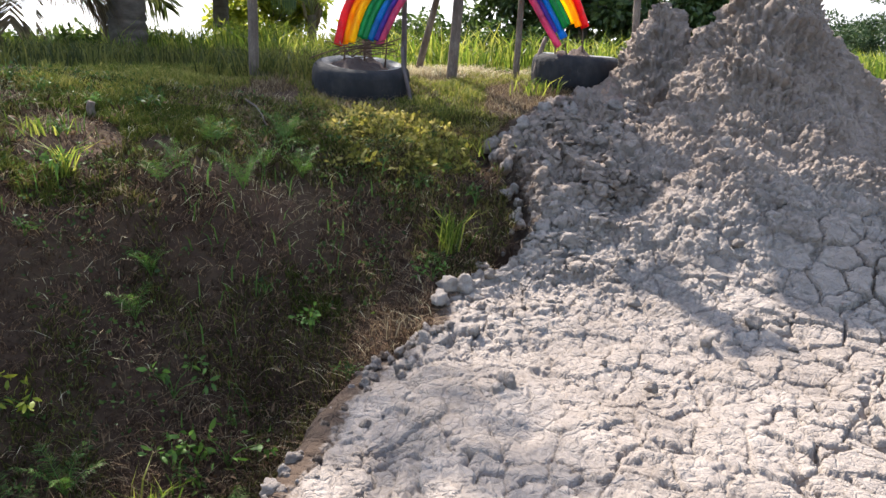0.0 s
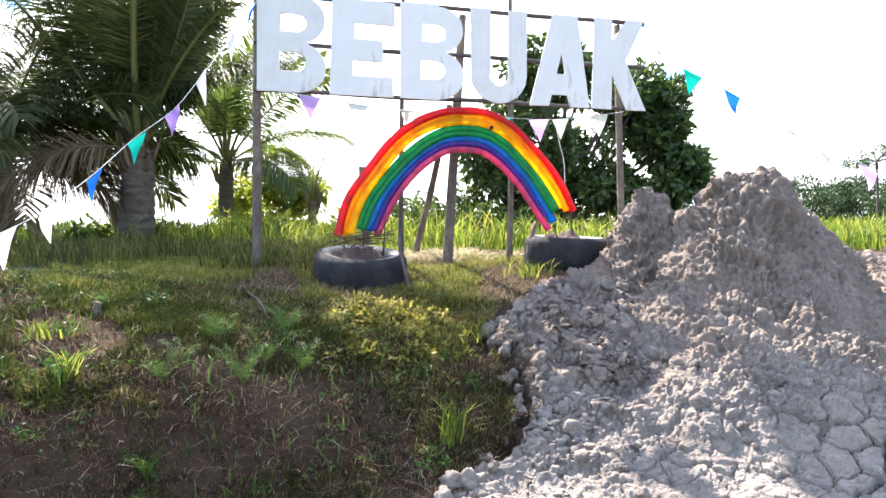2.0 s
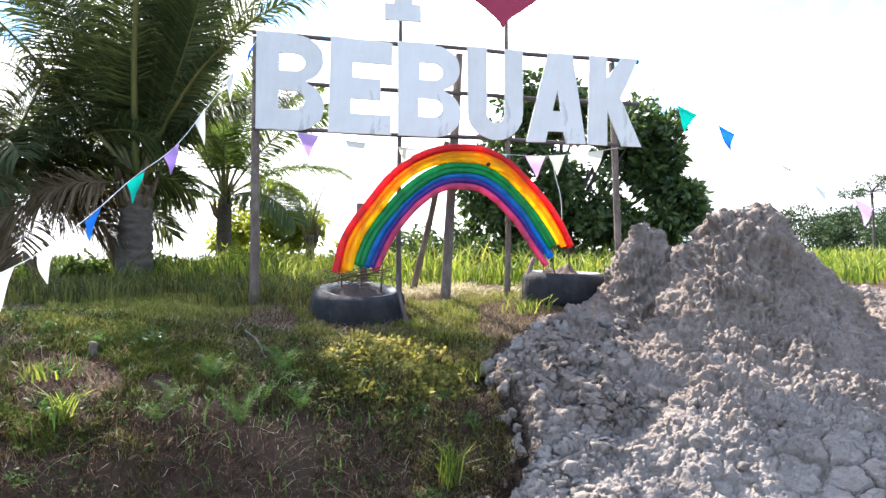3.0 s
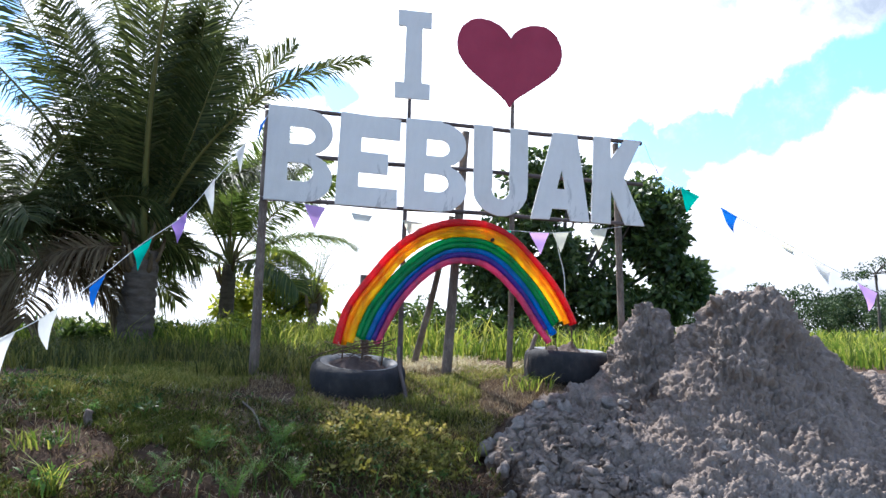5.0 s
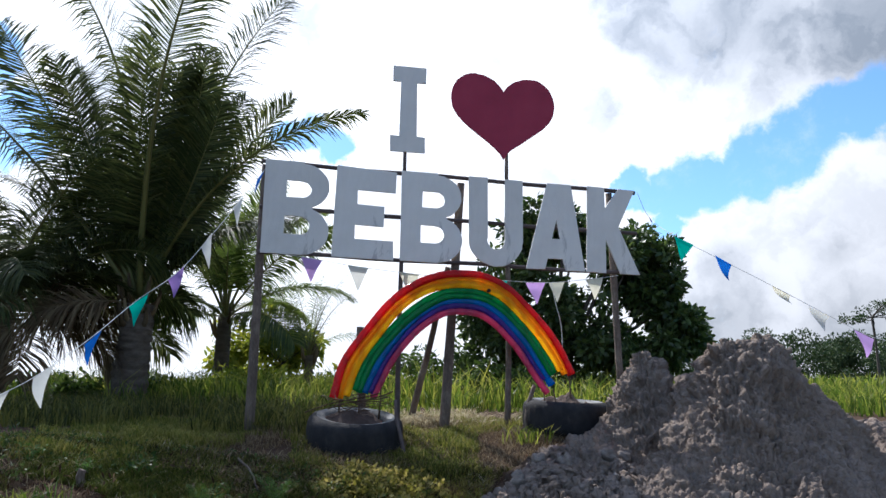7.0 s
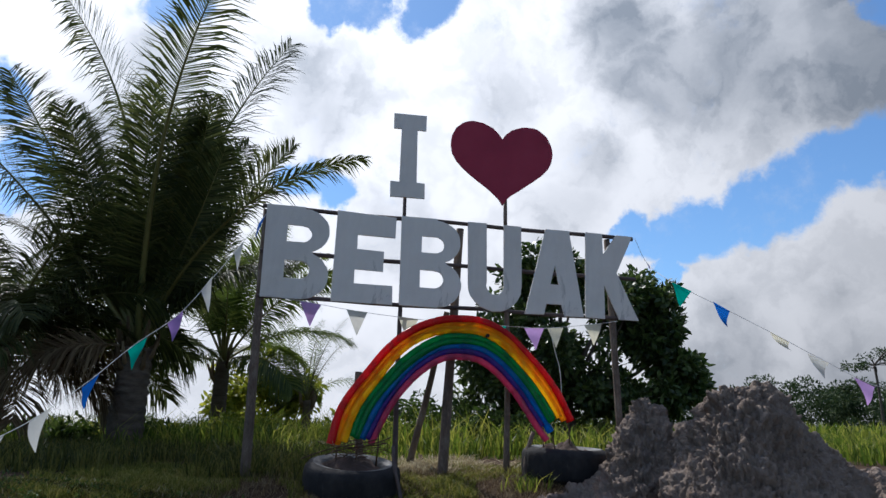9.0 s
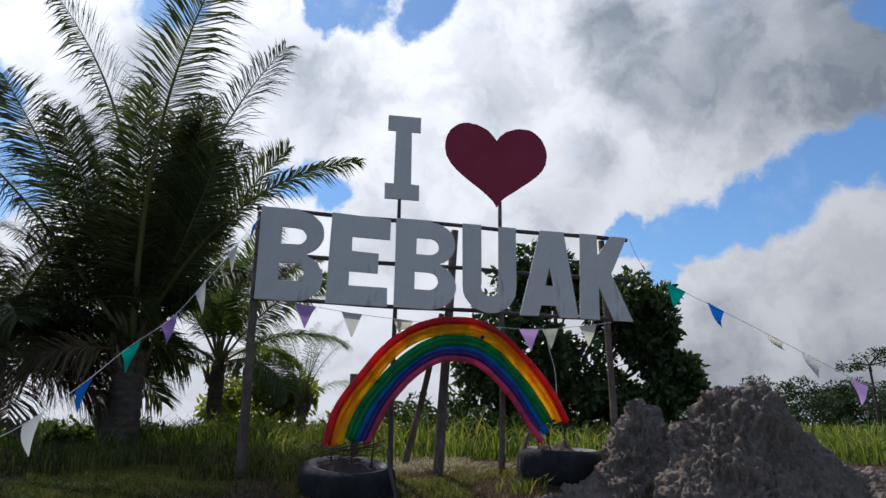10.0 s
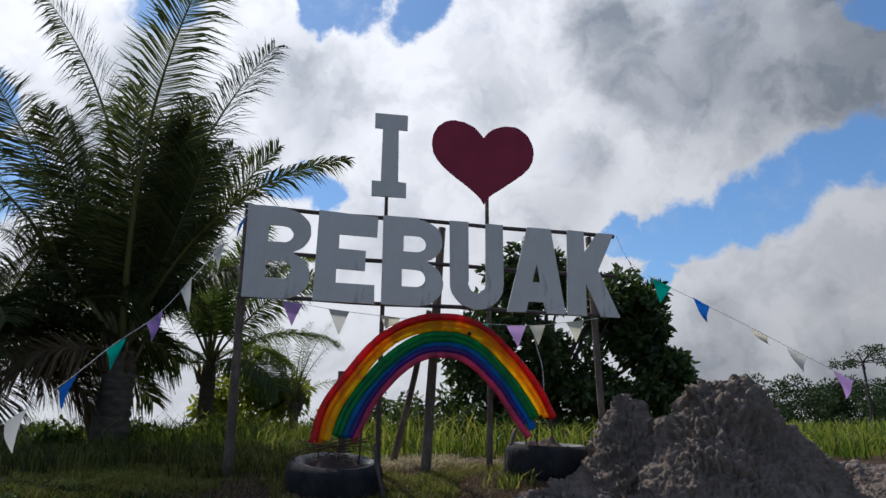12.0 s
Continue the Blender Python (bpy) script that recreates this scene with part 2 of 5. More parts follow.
TIMBER = material("weathered_timber", [(0.06, 0.042, 0.033), (0.15, 0.112, 0.088), (0.31, 0.255, 0.205)], 7, 0.9, 0.8, 45, 0.4, stretch=(1, 1, 0.35), streak=(5, 0.6, 0.6, (0.05, 0.04, 0.034)))
DARK_TIMBER = material("dark_batten", [(0.05, 0.035, 0.035), (0.10, 0.075, 0.07), (0.15, 0.12, 0.11)], 6, 0.85, 0.6, 45, stretch=(0.25, 1, 1))
PAINT = material("white_painted_board", [(0.62, 0.585, 0.545), (0.70, 0.665, 0.625), (0.77, 0.735, 0.695)], 1.7, 0.7, 0.25, 60, 0.3, pieces=0.2,
                 stretch=(1, 1, 0.5), streak=(3.1, 0.61, 0.5, (0.30, 0.28, 0.265)))
HEART = material("red_painted_board", [(0.26, 0.022, 0.05), (0.33, 0.030, 0.065), (0.38, 0.045, 0.08)], 1.7, 0.65, 0.25, 60)
RUBBER = material("tyre_rubber", [(0.012, 0.012, 0.014), (0.024, 0.023, 0.025), (0.05, 0.046, 0.044)], 5, 0.85, 0.5, 50, streak=(4, 0.63, 0.3, (0.10, 0.085, 0.075)), gloss=0.2)
CHALK = material("worn_tyre_rim", [(0.02, 0.02, 0.02), (0.10, 0.10, 0.10), (0.5, 0.5, 0.48)], 2.2, 0.65, 0.4, 50)
EARTH = material("potting_soil", [(0.045, 0.03, 0.025), (0.11, 0.075, 0.06)], 9, 0.95, 1.0, 40)
WIRE = material("rusty_wire", [(0.06, 0.035, 0.025), (0.13, 0.08, 0.05)], 20, 0.7, metal=0.4)
CORD = material("white_cord", [(0.55, 0.55, 0.52), (0.7, 0.7, 0.68)], 20, 0.8)


def plastic(name, dark, light, share=0.5):
    return material(name, [dark, light], 9, 0.24, 0.2, 18, 0.25, translucent=share, gloss=0.6, clear=0.38)


BOTTLES = [plastic("red_plastic", (0.60, 0.015, 0.022), (0.80, 0.04, 0.04), 0.5), plastic("orange_plastic", (0.93, 0.47, 0.012), (0.98, 0.64, 0.03), 0.8),
           plastic("yellow_plastic", (0.95, 0.62, 0.015), (0.98, 0.80, 0.05), 0.8), plastic("green_plastic", (0.004, 0.30, 0.085), (0.010, 0.46, 0.14), 0.5),
           plastic("blue_plastic", (0.004, 0.17, 0.46), (0.010, 0.29, 0.66), 0.5), plastic("violet_plastic", (0.10, 0.05, 0.34), (0.19, 0.10, 0.48), 0.5),
           plastic("pink_plastic", (0.52, 0.08, 0.20), (0.68, 0.17, 0.31), 0.5)]


def cloth(name, tone):
    return material(name, [tuple(0.8 * c for c in tone), tone], 6, 0.7, translucent=0.5)


FLAGS = {"white": cloth("white_cloth", (0.72, 0.72, 0.68)), "cream": cloth("cream_cloth", (0.75, 0.72, 0.58)), "blue": cloth("blue_cloth", (0.01, 0.12, 0.5)),
         "green": cloth("green_cloth", (0.0, 0.34, 0.27)), "violet": cloth("violet_cloth", (0.58, 0.36, 0.74)), "purple": cloth("purple_cloth", (0.36, 0.22, 0.56))}

# ---- geometry helpers ----
RNG = np.random.default_rng(7)


def empty(name, place=(0, 0, 0), turn=0.0):
    ob = new(name)
    ob.matrix_world = pose(*place, 0, 0, turn)
    ob.empty_display_size = 0.1
    return ob


def as_mesh(name, verts, faces, mats, smooth=True, which=None):
    mesh = bpy.data.meshes.new(name)
    mesh.from_pydata([tuple(v) for v in verts], [], [tuple(f) for f in faces])
    for m in mats if isinstance(mats, (list, tuple)) else [mats]:
        mesh.materials.append(m)
    mesh.polygons.foreach_set("use_smooth", [smooth] * len(mesh.polygons))
    if which is not None:
        mesh.polygons.foreach_set("material_index", which)
    mesh.update()
    return mesh


def quick_mesh(name, verts, faces, mat, smooth=False):
    """A large mesh from arrays: faces all of one size (3 or 4)."""
    mesh = bpy.data.meshes.new(name)
    verts, faces = np.asarray(verts, np.float32), np.asarray(faces, np.int32)
    n, k = faces.shape
    mesh.vertices.add(len(verts)), mesh.loops.add(n * k), mesh.polygons.add(n)
    mesh.vertices.foreach_set("co", verts.ravel())
    mesh.loops.foreach_set("vertex_index", faces.ravel())
    mesh.polygons.foreach_set("loop_start", np.arange(0, n * k, k, dtype=np.int32))
    mesh.polygons.foreach_set("use_smooth", np.full(n, smooth))
    mesh.materials.append(mat)
    mesh.update(calc_edges=True)
    mesh.validate()
    return mesh


def part(name, mesh, parent, label="", at=None):
    """One mesh object under a thing or a part."""
    ob = new(name, mesh)
    ob.parent = parent
    if at is not None:
        ob.matrix_basis = at
    return tagged(ob, label)


def tube(points, radii, sides=8, caps=True, squash=1.0, wobble=0.0, seed=0):
    """Verts and faces of a round bar along points."""
    pts = np.asarray(points, float)
    radii = np.full(len(pts), radii) if np.isscalar(radii) else np.asarray(radii, float)
    rng = np.random.default_rng(seed)
    along = np.gradient(pts, axis=0)
    along /= np.linalg.norm(along, axis=1)[:, None]
    ref = np.array([0, 0, 1.0]) if abs(along[:, 2]).mean() < 0.8 else np.array([0, 1.0, 0])
    side = np.cross(along, ref)
    side /= np.linalg.norm(side, axis=1)[:, None]
    up = np.cross(side, along)
    ang = np.linspace(0, 2 * np.pi, sides, endpoint=False)
    r = radii[:, None] * (1 + wobble * (rng.random((len(pts), sides)) - 0.5))
    v = pts[:, None] + (np.cos(ang) * r)[..., None] * side[:, None] + (np.sin(ang) * r * squash)[..., None] * up[:, None]
    faces = []
    for i in range(len(pts) - 1):
        for j in range(sides):
            a, b = i * sides + j, i * sides + (j + 1) % sides
            faces.append((a, b, b + sides, a + sides))
    if caps:
        faces += [tuple(reversed(range(sides))), tuple(range((len(pts) - 1) * sides, len(pts) * sides))]
    return v.reshape(-1, 3), faces


def bar(name, points, radii, mat, parent=None, sides=8, label="", **more):
    mesh = as_mesh(name, *tube(points, radii, sides, **more), mat)
    if parent is None:
        return new(name, mesh)
    return part(name, mesh, parent, label)


def join(pieces):
    """Several (verts, faces) as one."""
    verts, faces, start = [], [], 0
    for v, f in pieces:
        verts.append(np.asarray(v))
        faces += [tuple(i + start for i in face) for face in f]
        start += len(v)
    return np.concatenate(verts), faces


def spline(knots, n):
    """A smooth curve (Catmull-Rom) through knots."""
    k = np.asarray(knots, float)
    k = np.concatenate([2 * k[:1] - k[1:2], k, 2 * k[-1:] - k[-2:-1]])
    t = np.linspace(0, len(k) - 3 - 1e-6, n)
    i = t.astype(int)
    f = (t - i)[:, None]
    a, b, c, d = k[i], k[i + 1], k[i + 2], k[i + 3]
    return 0.5 * (2 * b + (c - a) * f + (2 * a - 5 * b + 4 * c - d) * f**2 + (3 * b - a - 3 * c + d) * f**3)


def hashed(i, j, k, seed):
    h = (i.astype(np.int64) * 73856093) ^ (j.astype(np.int64) * 19349663) ^ (k.astype(np.int64) * 83492791) ^ (seed * 2654435761)
    h = (h ^ (h >> 13)) * 1274126177 & 0x7FFFFFFF
    h = (h ^ (h >> 15)) * 2246822519 & 0x7FFFFFFF
    return (h ^ (h >> 12)) % 100003 / 100003.0


def value_noise(p, seed=0):
    c = np.floor(p).astype(np.int64)
    f = p - c
    f = f * f * (3 - 2 * f)
    out = 0
    for dx in (0, 1):
        for dy in (0, 1):
            for dz in (0, 1):
                w = (f[:, 0] if dx else 1 - f[:, 0]) * (f[:, 1] if dy else 1 - f[:, 1]) * (f[:, 2] if dz else 1 - f[:, 2])
                out = out + w * hashed(c[:, 0] + dx, c[:, 1] + dy, c[:, 2] + dz, seed)
    return out


def fbm(p, octaves=4, seed=0, gain=0.5):
    total, weight, amp = 0, 0, 1.0
    for o in range(octaves):
        total, weight, amp = total + amp * value_noise(p * 2**o + 17.3 * o, seed + o), weight + amp, amp * gain
    return total / weight


def cells(p, seed=0, jitter=0.9):
    """Nearest and second nearest distance to scattered points, one a unit cell, and three random numbers (-1 to 1) of the nearest."""
    c = np.floor(p).astype(np.int64)
    near, second, mark = np.full(len(p), 9.0), np.full(len(p), 9.0), np.zeros((len(p), 3))
    for dx in (-1, 0, 1):
        for dy in (-1, 0, 1):
            for dz in (-1, 0, 1):
                i, j, k = c[:, 0] + dx, c[:, 1] + dy, c[:, 2] + dz
                off = np.stack([hashed(i, j, k, seed), hashed(i, j, k, seed + 1), hashed(i, j, k, seed + 2)], 1) - 0.5
                d = np.linalg.norm(np.stack([i, j, k], 1) + 0.5 + jitter * off - p, axis=1)
                second = np.minimum(second, np.maximum(near, d))
                mark[d < near] = off[d < near] * 2
                near = np.minimum(near, d)
    return near, second, mark


def smooth_max(a, b, k):
    h = np.clip(0.5 + 0.5 * (a - b) / k, 0, 1)
    return b + (a - b) * h + k * h * (1 - h)


# ---- lie of the land ----
BANK_Y = [-200, 0, 2.6, 4.4, 5.0, 5.42, 6.2, 7.3, 7.7, 8.65, 9.5, 12, 20, 60, 400]
BANK_Z = [-1.5, -0.05, -0.03, 0.03, 0.14, 0.37, 0.88, 1.25, 1.38, 1.60, 1.68, 1.75, 1.9, 2.2, 3.0]
DITCH_Y = [-200, 0, 2.0, 4.3, 4.75, 5.1, 5.5, 5.9, 6.2, 6.6, 7.3, 7.7, 8.65, 9.5, 12, 20, 60, 400]
DITCH_Z = [-1.5, -0.15, -0.75, -0.85, -0.72, -0.4, 0.05, 0.55, 0.88, 1.08, 1.27, 1.38, 1.60, 1.68, 1.75, 1.9, 2.2, 3.0]


def land(x, y):
    """Height of the turf bank and the fields, without the mud."""
    x, y = np.asarray(x, float), np.asarray(y, float)
    left = np.clip(-x, 0, 5.5)
    q = y + np.where(y < 14, 0.07 * left**2 + 0.15 * left, 0) * np.clip((14 - y) / 6, 0, 1)
    soften = (-0.3, -0.15, 0, 0.15, 0.3)
    z = sum(np.interp(q + d, BANK_Y, BANK_Z) for d in soften) / 5
    ditch = sum(np.interp(q + d, DITCH_Y, DITCH_Z) for d in soften) / 5
    z = z + (ditch - z) * np.clip((-0.3 - x) / 0.9, 0, 1)
    p = np.stack([x, y, 0 * x], -1).reshape(-1, 3)
    near = np.exp(-np.clip(np.abs(y - 5), 0, 60) / 12)
    rough = ((fbm(p * 0.9, 4, 3) - 0.5) * 0.22 + (fbm(p * 4.5, 4, 9, 0.6) - 0.5) * 0.34 + (fbm(p * 15, 3, 12, 0.6) - 0.5) * 0.11).reshape(x.shape)
    face = np.clip(1 - np.abs(q - 5.9) / 2.2, 0.15, 1)
    return z + rough * near * face


def land_at(x, y):
    return float(land(np.array([x]), np.array([y]))[0])


PILE_R = [0, 0.22, 0.42, 0.62, 0.95, 1.4, 1.9, 2.45, 3.0, 3.8, 4.8, 7, 12]
PILE_Z = [2.62, 2.57, 2.20, 1.90, 1.53, 1.20, 0.90, 0.56, 0.27, 0.10, 0.02, -0.04, -0.3]
EDGE_Y = [-6, 1.5, 2.9, 3.5, 4.3, 4.6, 5.0, 5.2, 5.6, 6.2, 6.45, 7.2, 7.6, 8.1, 9.0]
EDGE_X = [-2.3, -1.55, -1.0, -0.86, -0.62, -0.25, -0.2, 0.12, 0.46, 0.44, 0.2, 0.55, 0.95, 1.40, 1.8]


def mud_inside(x, y):
    """Metres to the right of the mud's left edge."""
    return x - np.interp(y, EDGE_Y, EDGE_X)


def gully_at(x, y):
    """A washed-out groove between the bank and the heap."""
    inside = mud_inside(x, y)
    return 0.22 * np.exp(-(((inside - 0.06) / 0.11) ** 2)) * np.clip((y - 5.0) / 0.4, 0, 1) * np.clip((7.3 - y) / 0.6, 0, 1)


def mud_height(x, y):
    p = np.stack([x, y, 0 * x], -1).reshape(-1, 3)
    bend = (fbm(p * 1.3, 3, 21) - 0.5).reshape(x.shape)

    def hill(cx, cy, r_scale, top, profile=PILE_Z):
        r = np.hypot(x - cx, y - cy) * (1 + 0.35 * bend) / r_scale
        z = sum(np.interp(np.abs(r + d), PILE_R, profile) for d in (-0.12, -0.06, 0, 0.06, 0.12)) / 5
        return z + top - PILE_Z[0]

    z = hill(2.86, 7.1, 0.88, 2.60)
    z = smooth_max(z, hill(3.16, 7.12, 0.84, 2.55), 0.06)
    z = smooth_max(z, hill(2.34, 8.12, 0.74, 2.52), 0.05)
    z = smooth_max(z, hill(2.02, 8.2, 0.62, 2.05), 0.10)
    z = smooth_max(z, hill(2.60, 7.68, 0.58, 2.16), 0.06)
    z = smooth_max(z, hill(3.52, 7.15, 0.8, 2.22), 0.08)
    z = smooth_max(z, hill(3.9, 7.2, 0.85, 1.92), 0.12)
    # a washed valley between the rear hump and the main ridge
    along_valley = (x - 2.42) * -0.943 + (y - 7.42) * -0.333
    off_valley = (x - 2.42) * 0.333 - (y - 7.42) * 0.943
    z = z - 0.45 * np.exp(-((off_valley / 0.22) ** 2)) * np.clip((along_valley + 0.15) / 0.4, 0, 1) * np.clip((1.3 - along_valley) / 0.6, 0, 1)
    inside = mud_inside(x, y)
    cover = land(x, y) + np.clip(inside, -0.4, 0.25) * 0.35 - gully_at(x, y)
    z = smooth_max(z, cover, 0.16)
    rim = np.maximum(np.clip((x - 6.2) / 0.8, 0, 1), np.clip((-2.5 - y) / 0.8, 0, 1))
    behind = np.clip((y - 8.55) / 0.6, 0, 1)
    sink = np.clip(-inside / np.where(y < 4.6, 0.35, 0.15), 0, 1) ** 2
    return z - 1.2 * np.maximum(sink, np.maximum(behind * 0.9, rim * 0.25))


# ---- ground ----
def graded(a, b, step, far_a, far_b, growth=1.22):
    mid = np.arange(a, b, step)
    lo, hi, s = [], [], step
    v = mid[0]
    while v > far_a:
        s *= growth
        v -= s
        lo.append(max(v, far_a))
    v, s = mid[-1], step
    while v < far_b:
        s *= growth
        v += s
        hi.append(min(v, far_b))
    return np.array(lo[::-1] + list(mid) + hi)


def grid_faces(nx, ny):
    i = np.arange(ny - 1)[:, None] * nx + np.arange(nx - 1)
    return np.stack([i, i + 1, i + nx + 1, i + nx], -1).reshape(-1, 4)


gx, gy = np.meshgrid(graded(-6.5, 5, 0.045, -420, 420), graded(2.4, 10, 0.045, -200, 420))
inside = mud_inside(gx, gy)
drop = np.clip((inside - 0.25) / 0.5, 0, 1) * np.clip((gy - 1.2) / 0.8, 0, 1) * np.clip((7.9 - gy) / 0.3, 0, 1) * np.clip((6 - gx) / 0.8, 0, 1) * 0.35
gz = land(gx, gy) - np.maximum(drop, gully_at(gx, gy) + 0.02)
ground = new("ground", quick_mesh("ground", np.stack([gx, gy, gz], -1).reshape(-1, 3), grid_faces(gx.shape[1], gx.shape[0]), SOIL, True))
tagged(ground, "turf bank of brown soil and patchy green grass", "ground", kind="structure")

# ---- mud ----
mx, my = np.meshgrid(np.concatenate([np.arange(-2.6, -1.3, 0.03), np.arange(-1.3, 3.9, 0.0095), np.arange(3.9, 4.9, 0.016), np.arange(4.9, 7.2, 0.04)]),
                     np.concatenate([np.arange(-3.5, 2.3, 0.025), np.arange(2.3, 5.8, 0.0095), np.arange(5.8, 8.3, 0.012), np.arange(8.3, 9.2, 0.03)]))
mz = mud_height(mx, my)
base = np.stack([mx, my, mz], -1)
du, dv = np.gradient(base, axis=1), np.gradient(base, axis=0)
normal = np.cross(du, dv)
normal /= np.linalg.norm(normal, axis=-1)[..., None]
p, nrm = base.reshape(-1, 3), normal.reshape(-1, 3)
steep = np.clip((1 - nrm[:, 2]) * 2.2, 0, 1)
low = np.clip((0.95 - p[:, 2]) / 0.6, 0, 1)
high = np.clip((p[:, 2] - 1.1) / 0.9, 0, 1)
plates = np.clip((p[:, 0] - 1.0 - 0.5 * (p[:, 1] - 2.7)) / 0.5 + (fbm(p * 1.1, 2, 40) - 0.5) * 1.6, 0, 1) * low
wob = p + 0.10 * (np.stack([fbm(p * 5, 2, 50), fbm(p * 5, 2, 51), fbm(p * 5, 2, 52)], 1) - 0.5)
wob = wob + 0.045 * (np.stack([fbm(p * 17, 2, 53), fbm(p * 17, 2, 54), fbm(p * 17, 2, 55)], 1) - 0.5)


def dome(near, second, sharp=1.7):
    """Rounded lumps with narrow crevices between them."""
    return np.clip((second - near) * sharp, 0, 1) ** 0.55 * 0.6 + 0.4 * np.clip(1 - near**2 * 1.4, 0, 1)


g1, g2, _ = cells(wob / 0.48, 31)
a1, a2, am = cells(wob * (1 / 0.23) * np.array([1, 1, 0.6]), 1)
b1, b2, bk = cells(wob / 0.105, 5)
c1, c2, ck = cells(wob / 0.047, 11)
big = fbm(p * 2.2, 3, 60) - 0.5
patchy = np.clip((fbm(p * 1.6, 3, 70) - 0.33) * 3.2, 0.15, 1)
crumbs = np.clip(fbm(p * 2.4, 2, 75) * 2.4 - 0.7, 0, 1)
fine_lumps = (0.030 * dome(b1, b2, 2.2) + 0.024 * bk[:, 0]) * (0.45 + 0.75 * patchy) + (0.036 * dome(c1, c2, 2.4) + 0.020 * ck[:, 0]) * (0.45 + 0.9 * crumbs)
slabs = 0.042 * np.clip((a2 - a1) / 0.07, 0, 1) ** 0.5 + 0.030 * am[:, 0]
billow = np.abs(fbm(wob * np.array([6.5, 3.2, 5.0]), 4, 140, 0.55) - 0.5) * 2
gully = fbm(p * np.array([3.2, 0.8, 1.5]), 3, 150) - 0.5
apron = low * (1 - steep * 0.7)
flakes = 0.026 * np.clip((b2 - b1) / 0.08, 0, 1) ** 0.6 + 0.016 * bk[:, 1] + 0.010 * np.clip((c2 - c1) / 0.2, 0, 1) * crumbs
fine_lumps = fine_lumps * (1 - 0.93 * apron) + apron * (flakes * (0.55 + 0.45 * patchy) + 0.018 * billow + 0.05 * gully)
rough_disp = fine_lumps * (1.1 + 0.25 * steep) * (1 - 0.4 * apron) + slabs * (1 - high) * (0.9 - 0.5 * apron) - 0.035 * apron * np.clip(1 - (a2 - a1) / 0.05, 0, 1) * np.clip(fbm(p * 1.7, 2, 85) * 3 - 0.9, 0, 1) + 0.07 * dome(a1, a2) * high * (0.5 + patchy * 0.5) + 0.10 * dome(g1, g2, 1.2) * high + big * (0.16 + 0.10 * high)
crack_a = 1 - np.clip((a2 - a1) / 0.085, 0, 1)
crack_b = 1 - np.clip((b2 - b1) / 0.09, 0, 1)
plate_disp = 0.06 - 0.105 * crack_a**1.3 + 0.020 * am[:, 0] - 0.040 * crack_b * np.clip(fbm(p * 2.5, 2, 80) * 3 - 0.8, 0.15, 1) + 0.020 * (fbm(p * 8, 3, 90) - 0.5) + big * 0.08
disp = rough_disp * (1 - plates) + plate_disp * plates + (0.028 - 0.018 * low) * (fbm(p * 26, 3, 95, 0.6) - 0.5) - 0.04 - 0.10 * high
edge = np.clip((mud_inside(p[:, 0], p[:, 1]) + 0.15) / 0.4, 0, 1)
moved = p + nrm * (disp * edge)[:, None]
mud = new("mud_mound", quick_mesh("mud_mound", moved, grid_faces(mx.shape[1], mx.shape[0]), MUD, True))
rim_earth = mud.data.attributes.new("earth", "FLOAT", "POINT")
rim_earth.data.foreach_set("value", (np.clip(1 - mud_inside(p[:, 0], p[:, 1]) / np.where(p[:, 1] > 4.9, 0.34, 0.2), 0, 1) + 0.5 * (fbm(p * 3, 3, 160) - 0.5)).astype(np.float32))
tagged(mud, "tall heap of lumpy grey dried mud with a cracked apron", "mud mound")


def clod_mesh(seed, mat=CLOD):
    bm = bmesh.new()
    bmesh.ops.create_icosphere(bm, subdivisions=3, radius=1.0)
    for v in bm.verts:
        d = Vector(v.co)
        f = 1 + 0.55 * noise.noise(d * 1.2 + Vector((seed * 7.1, 0, 0))) + 0.34 * noise.noise(d * 2.9 + Vector((0, seed * 3.3, 0))) + 0.16 * noise.noise(d * 7)
        v.co = d * f
        v.co.z *= 0.75
    for f in bm.faces:
        f.smooth = True
    mesh = bpy.data.meshes.new("mud_clod")
    bm.to_mesh(mesh)
    bm.free()
    mesh.materials.append(mat)
    return mesh


clods = [clod_mesh(s) for s in range(6)]


def mud_at(x, y):
    return float(mud_height(np.array([[x]]), np.array([[y]]))[0, 0])


def put_clod(x, y, size, n):
    ob = new("mud_clod", clods[n % 6])
    ob.matrix_world = pose(x, y, mud_at(x, y) + size * 0.3, 25 * n, 17 * n, 61 * n) @ Matrix.Diagonal((size, size, size, 1))
    tagged(ob, "rounded grey clod of dried mud on the heap", "mud clod", "clods on the mud")


for n, (x, y, size) in enumerate([(1.69, 7.42, 0.10), (1.84, 7.4, 0.075), (-0.12, 5.0, 0.09), (-0.02, 4.95, 0.07), (0.27, 6.3, 0.16), (0.1, 6.35, 0.08), (1.2, 7.3, 0.09),
                                  (0.95, 7.35, 0.07), (-0.2, 4.85, 0.06), (1.75, 5.95, 0.07), (0.6, 4.6, 0.05), (1.1, 4.7, 0.045), (0.35, 5.2, 0.05)]):
    put_clod(x, y, size, n)
clod_rng = random.Random(5)
soil_clods = [clod_mesh(s, SOIL_CLOD) for s in (7, 8, 9)]
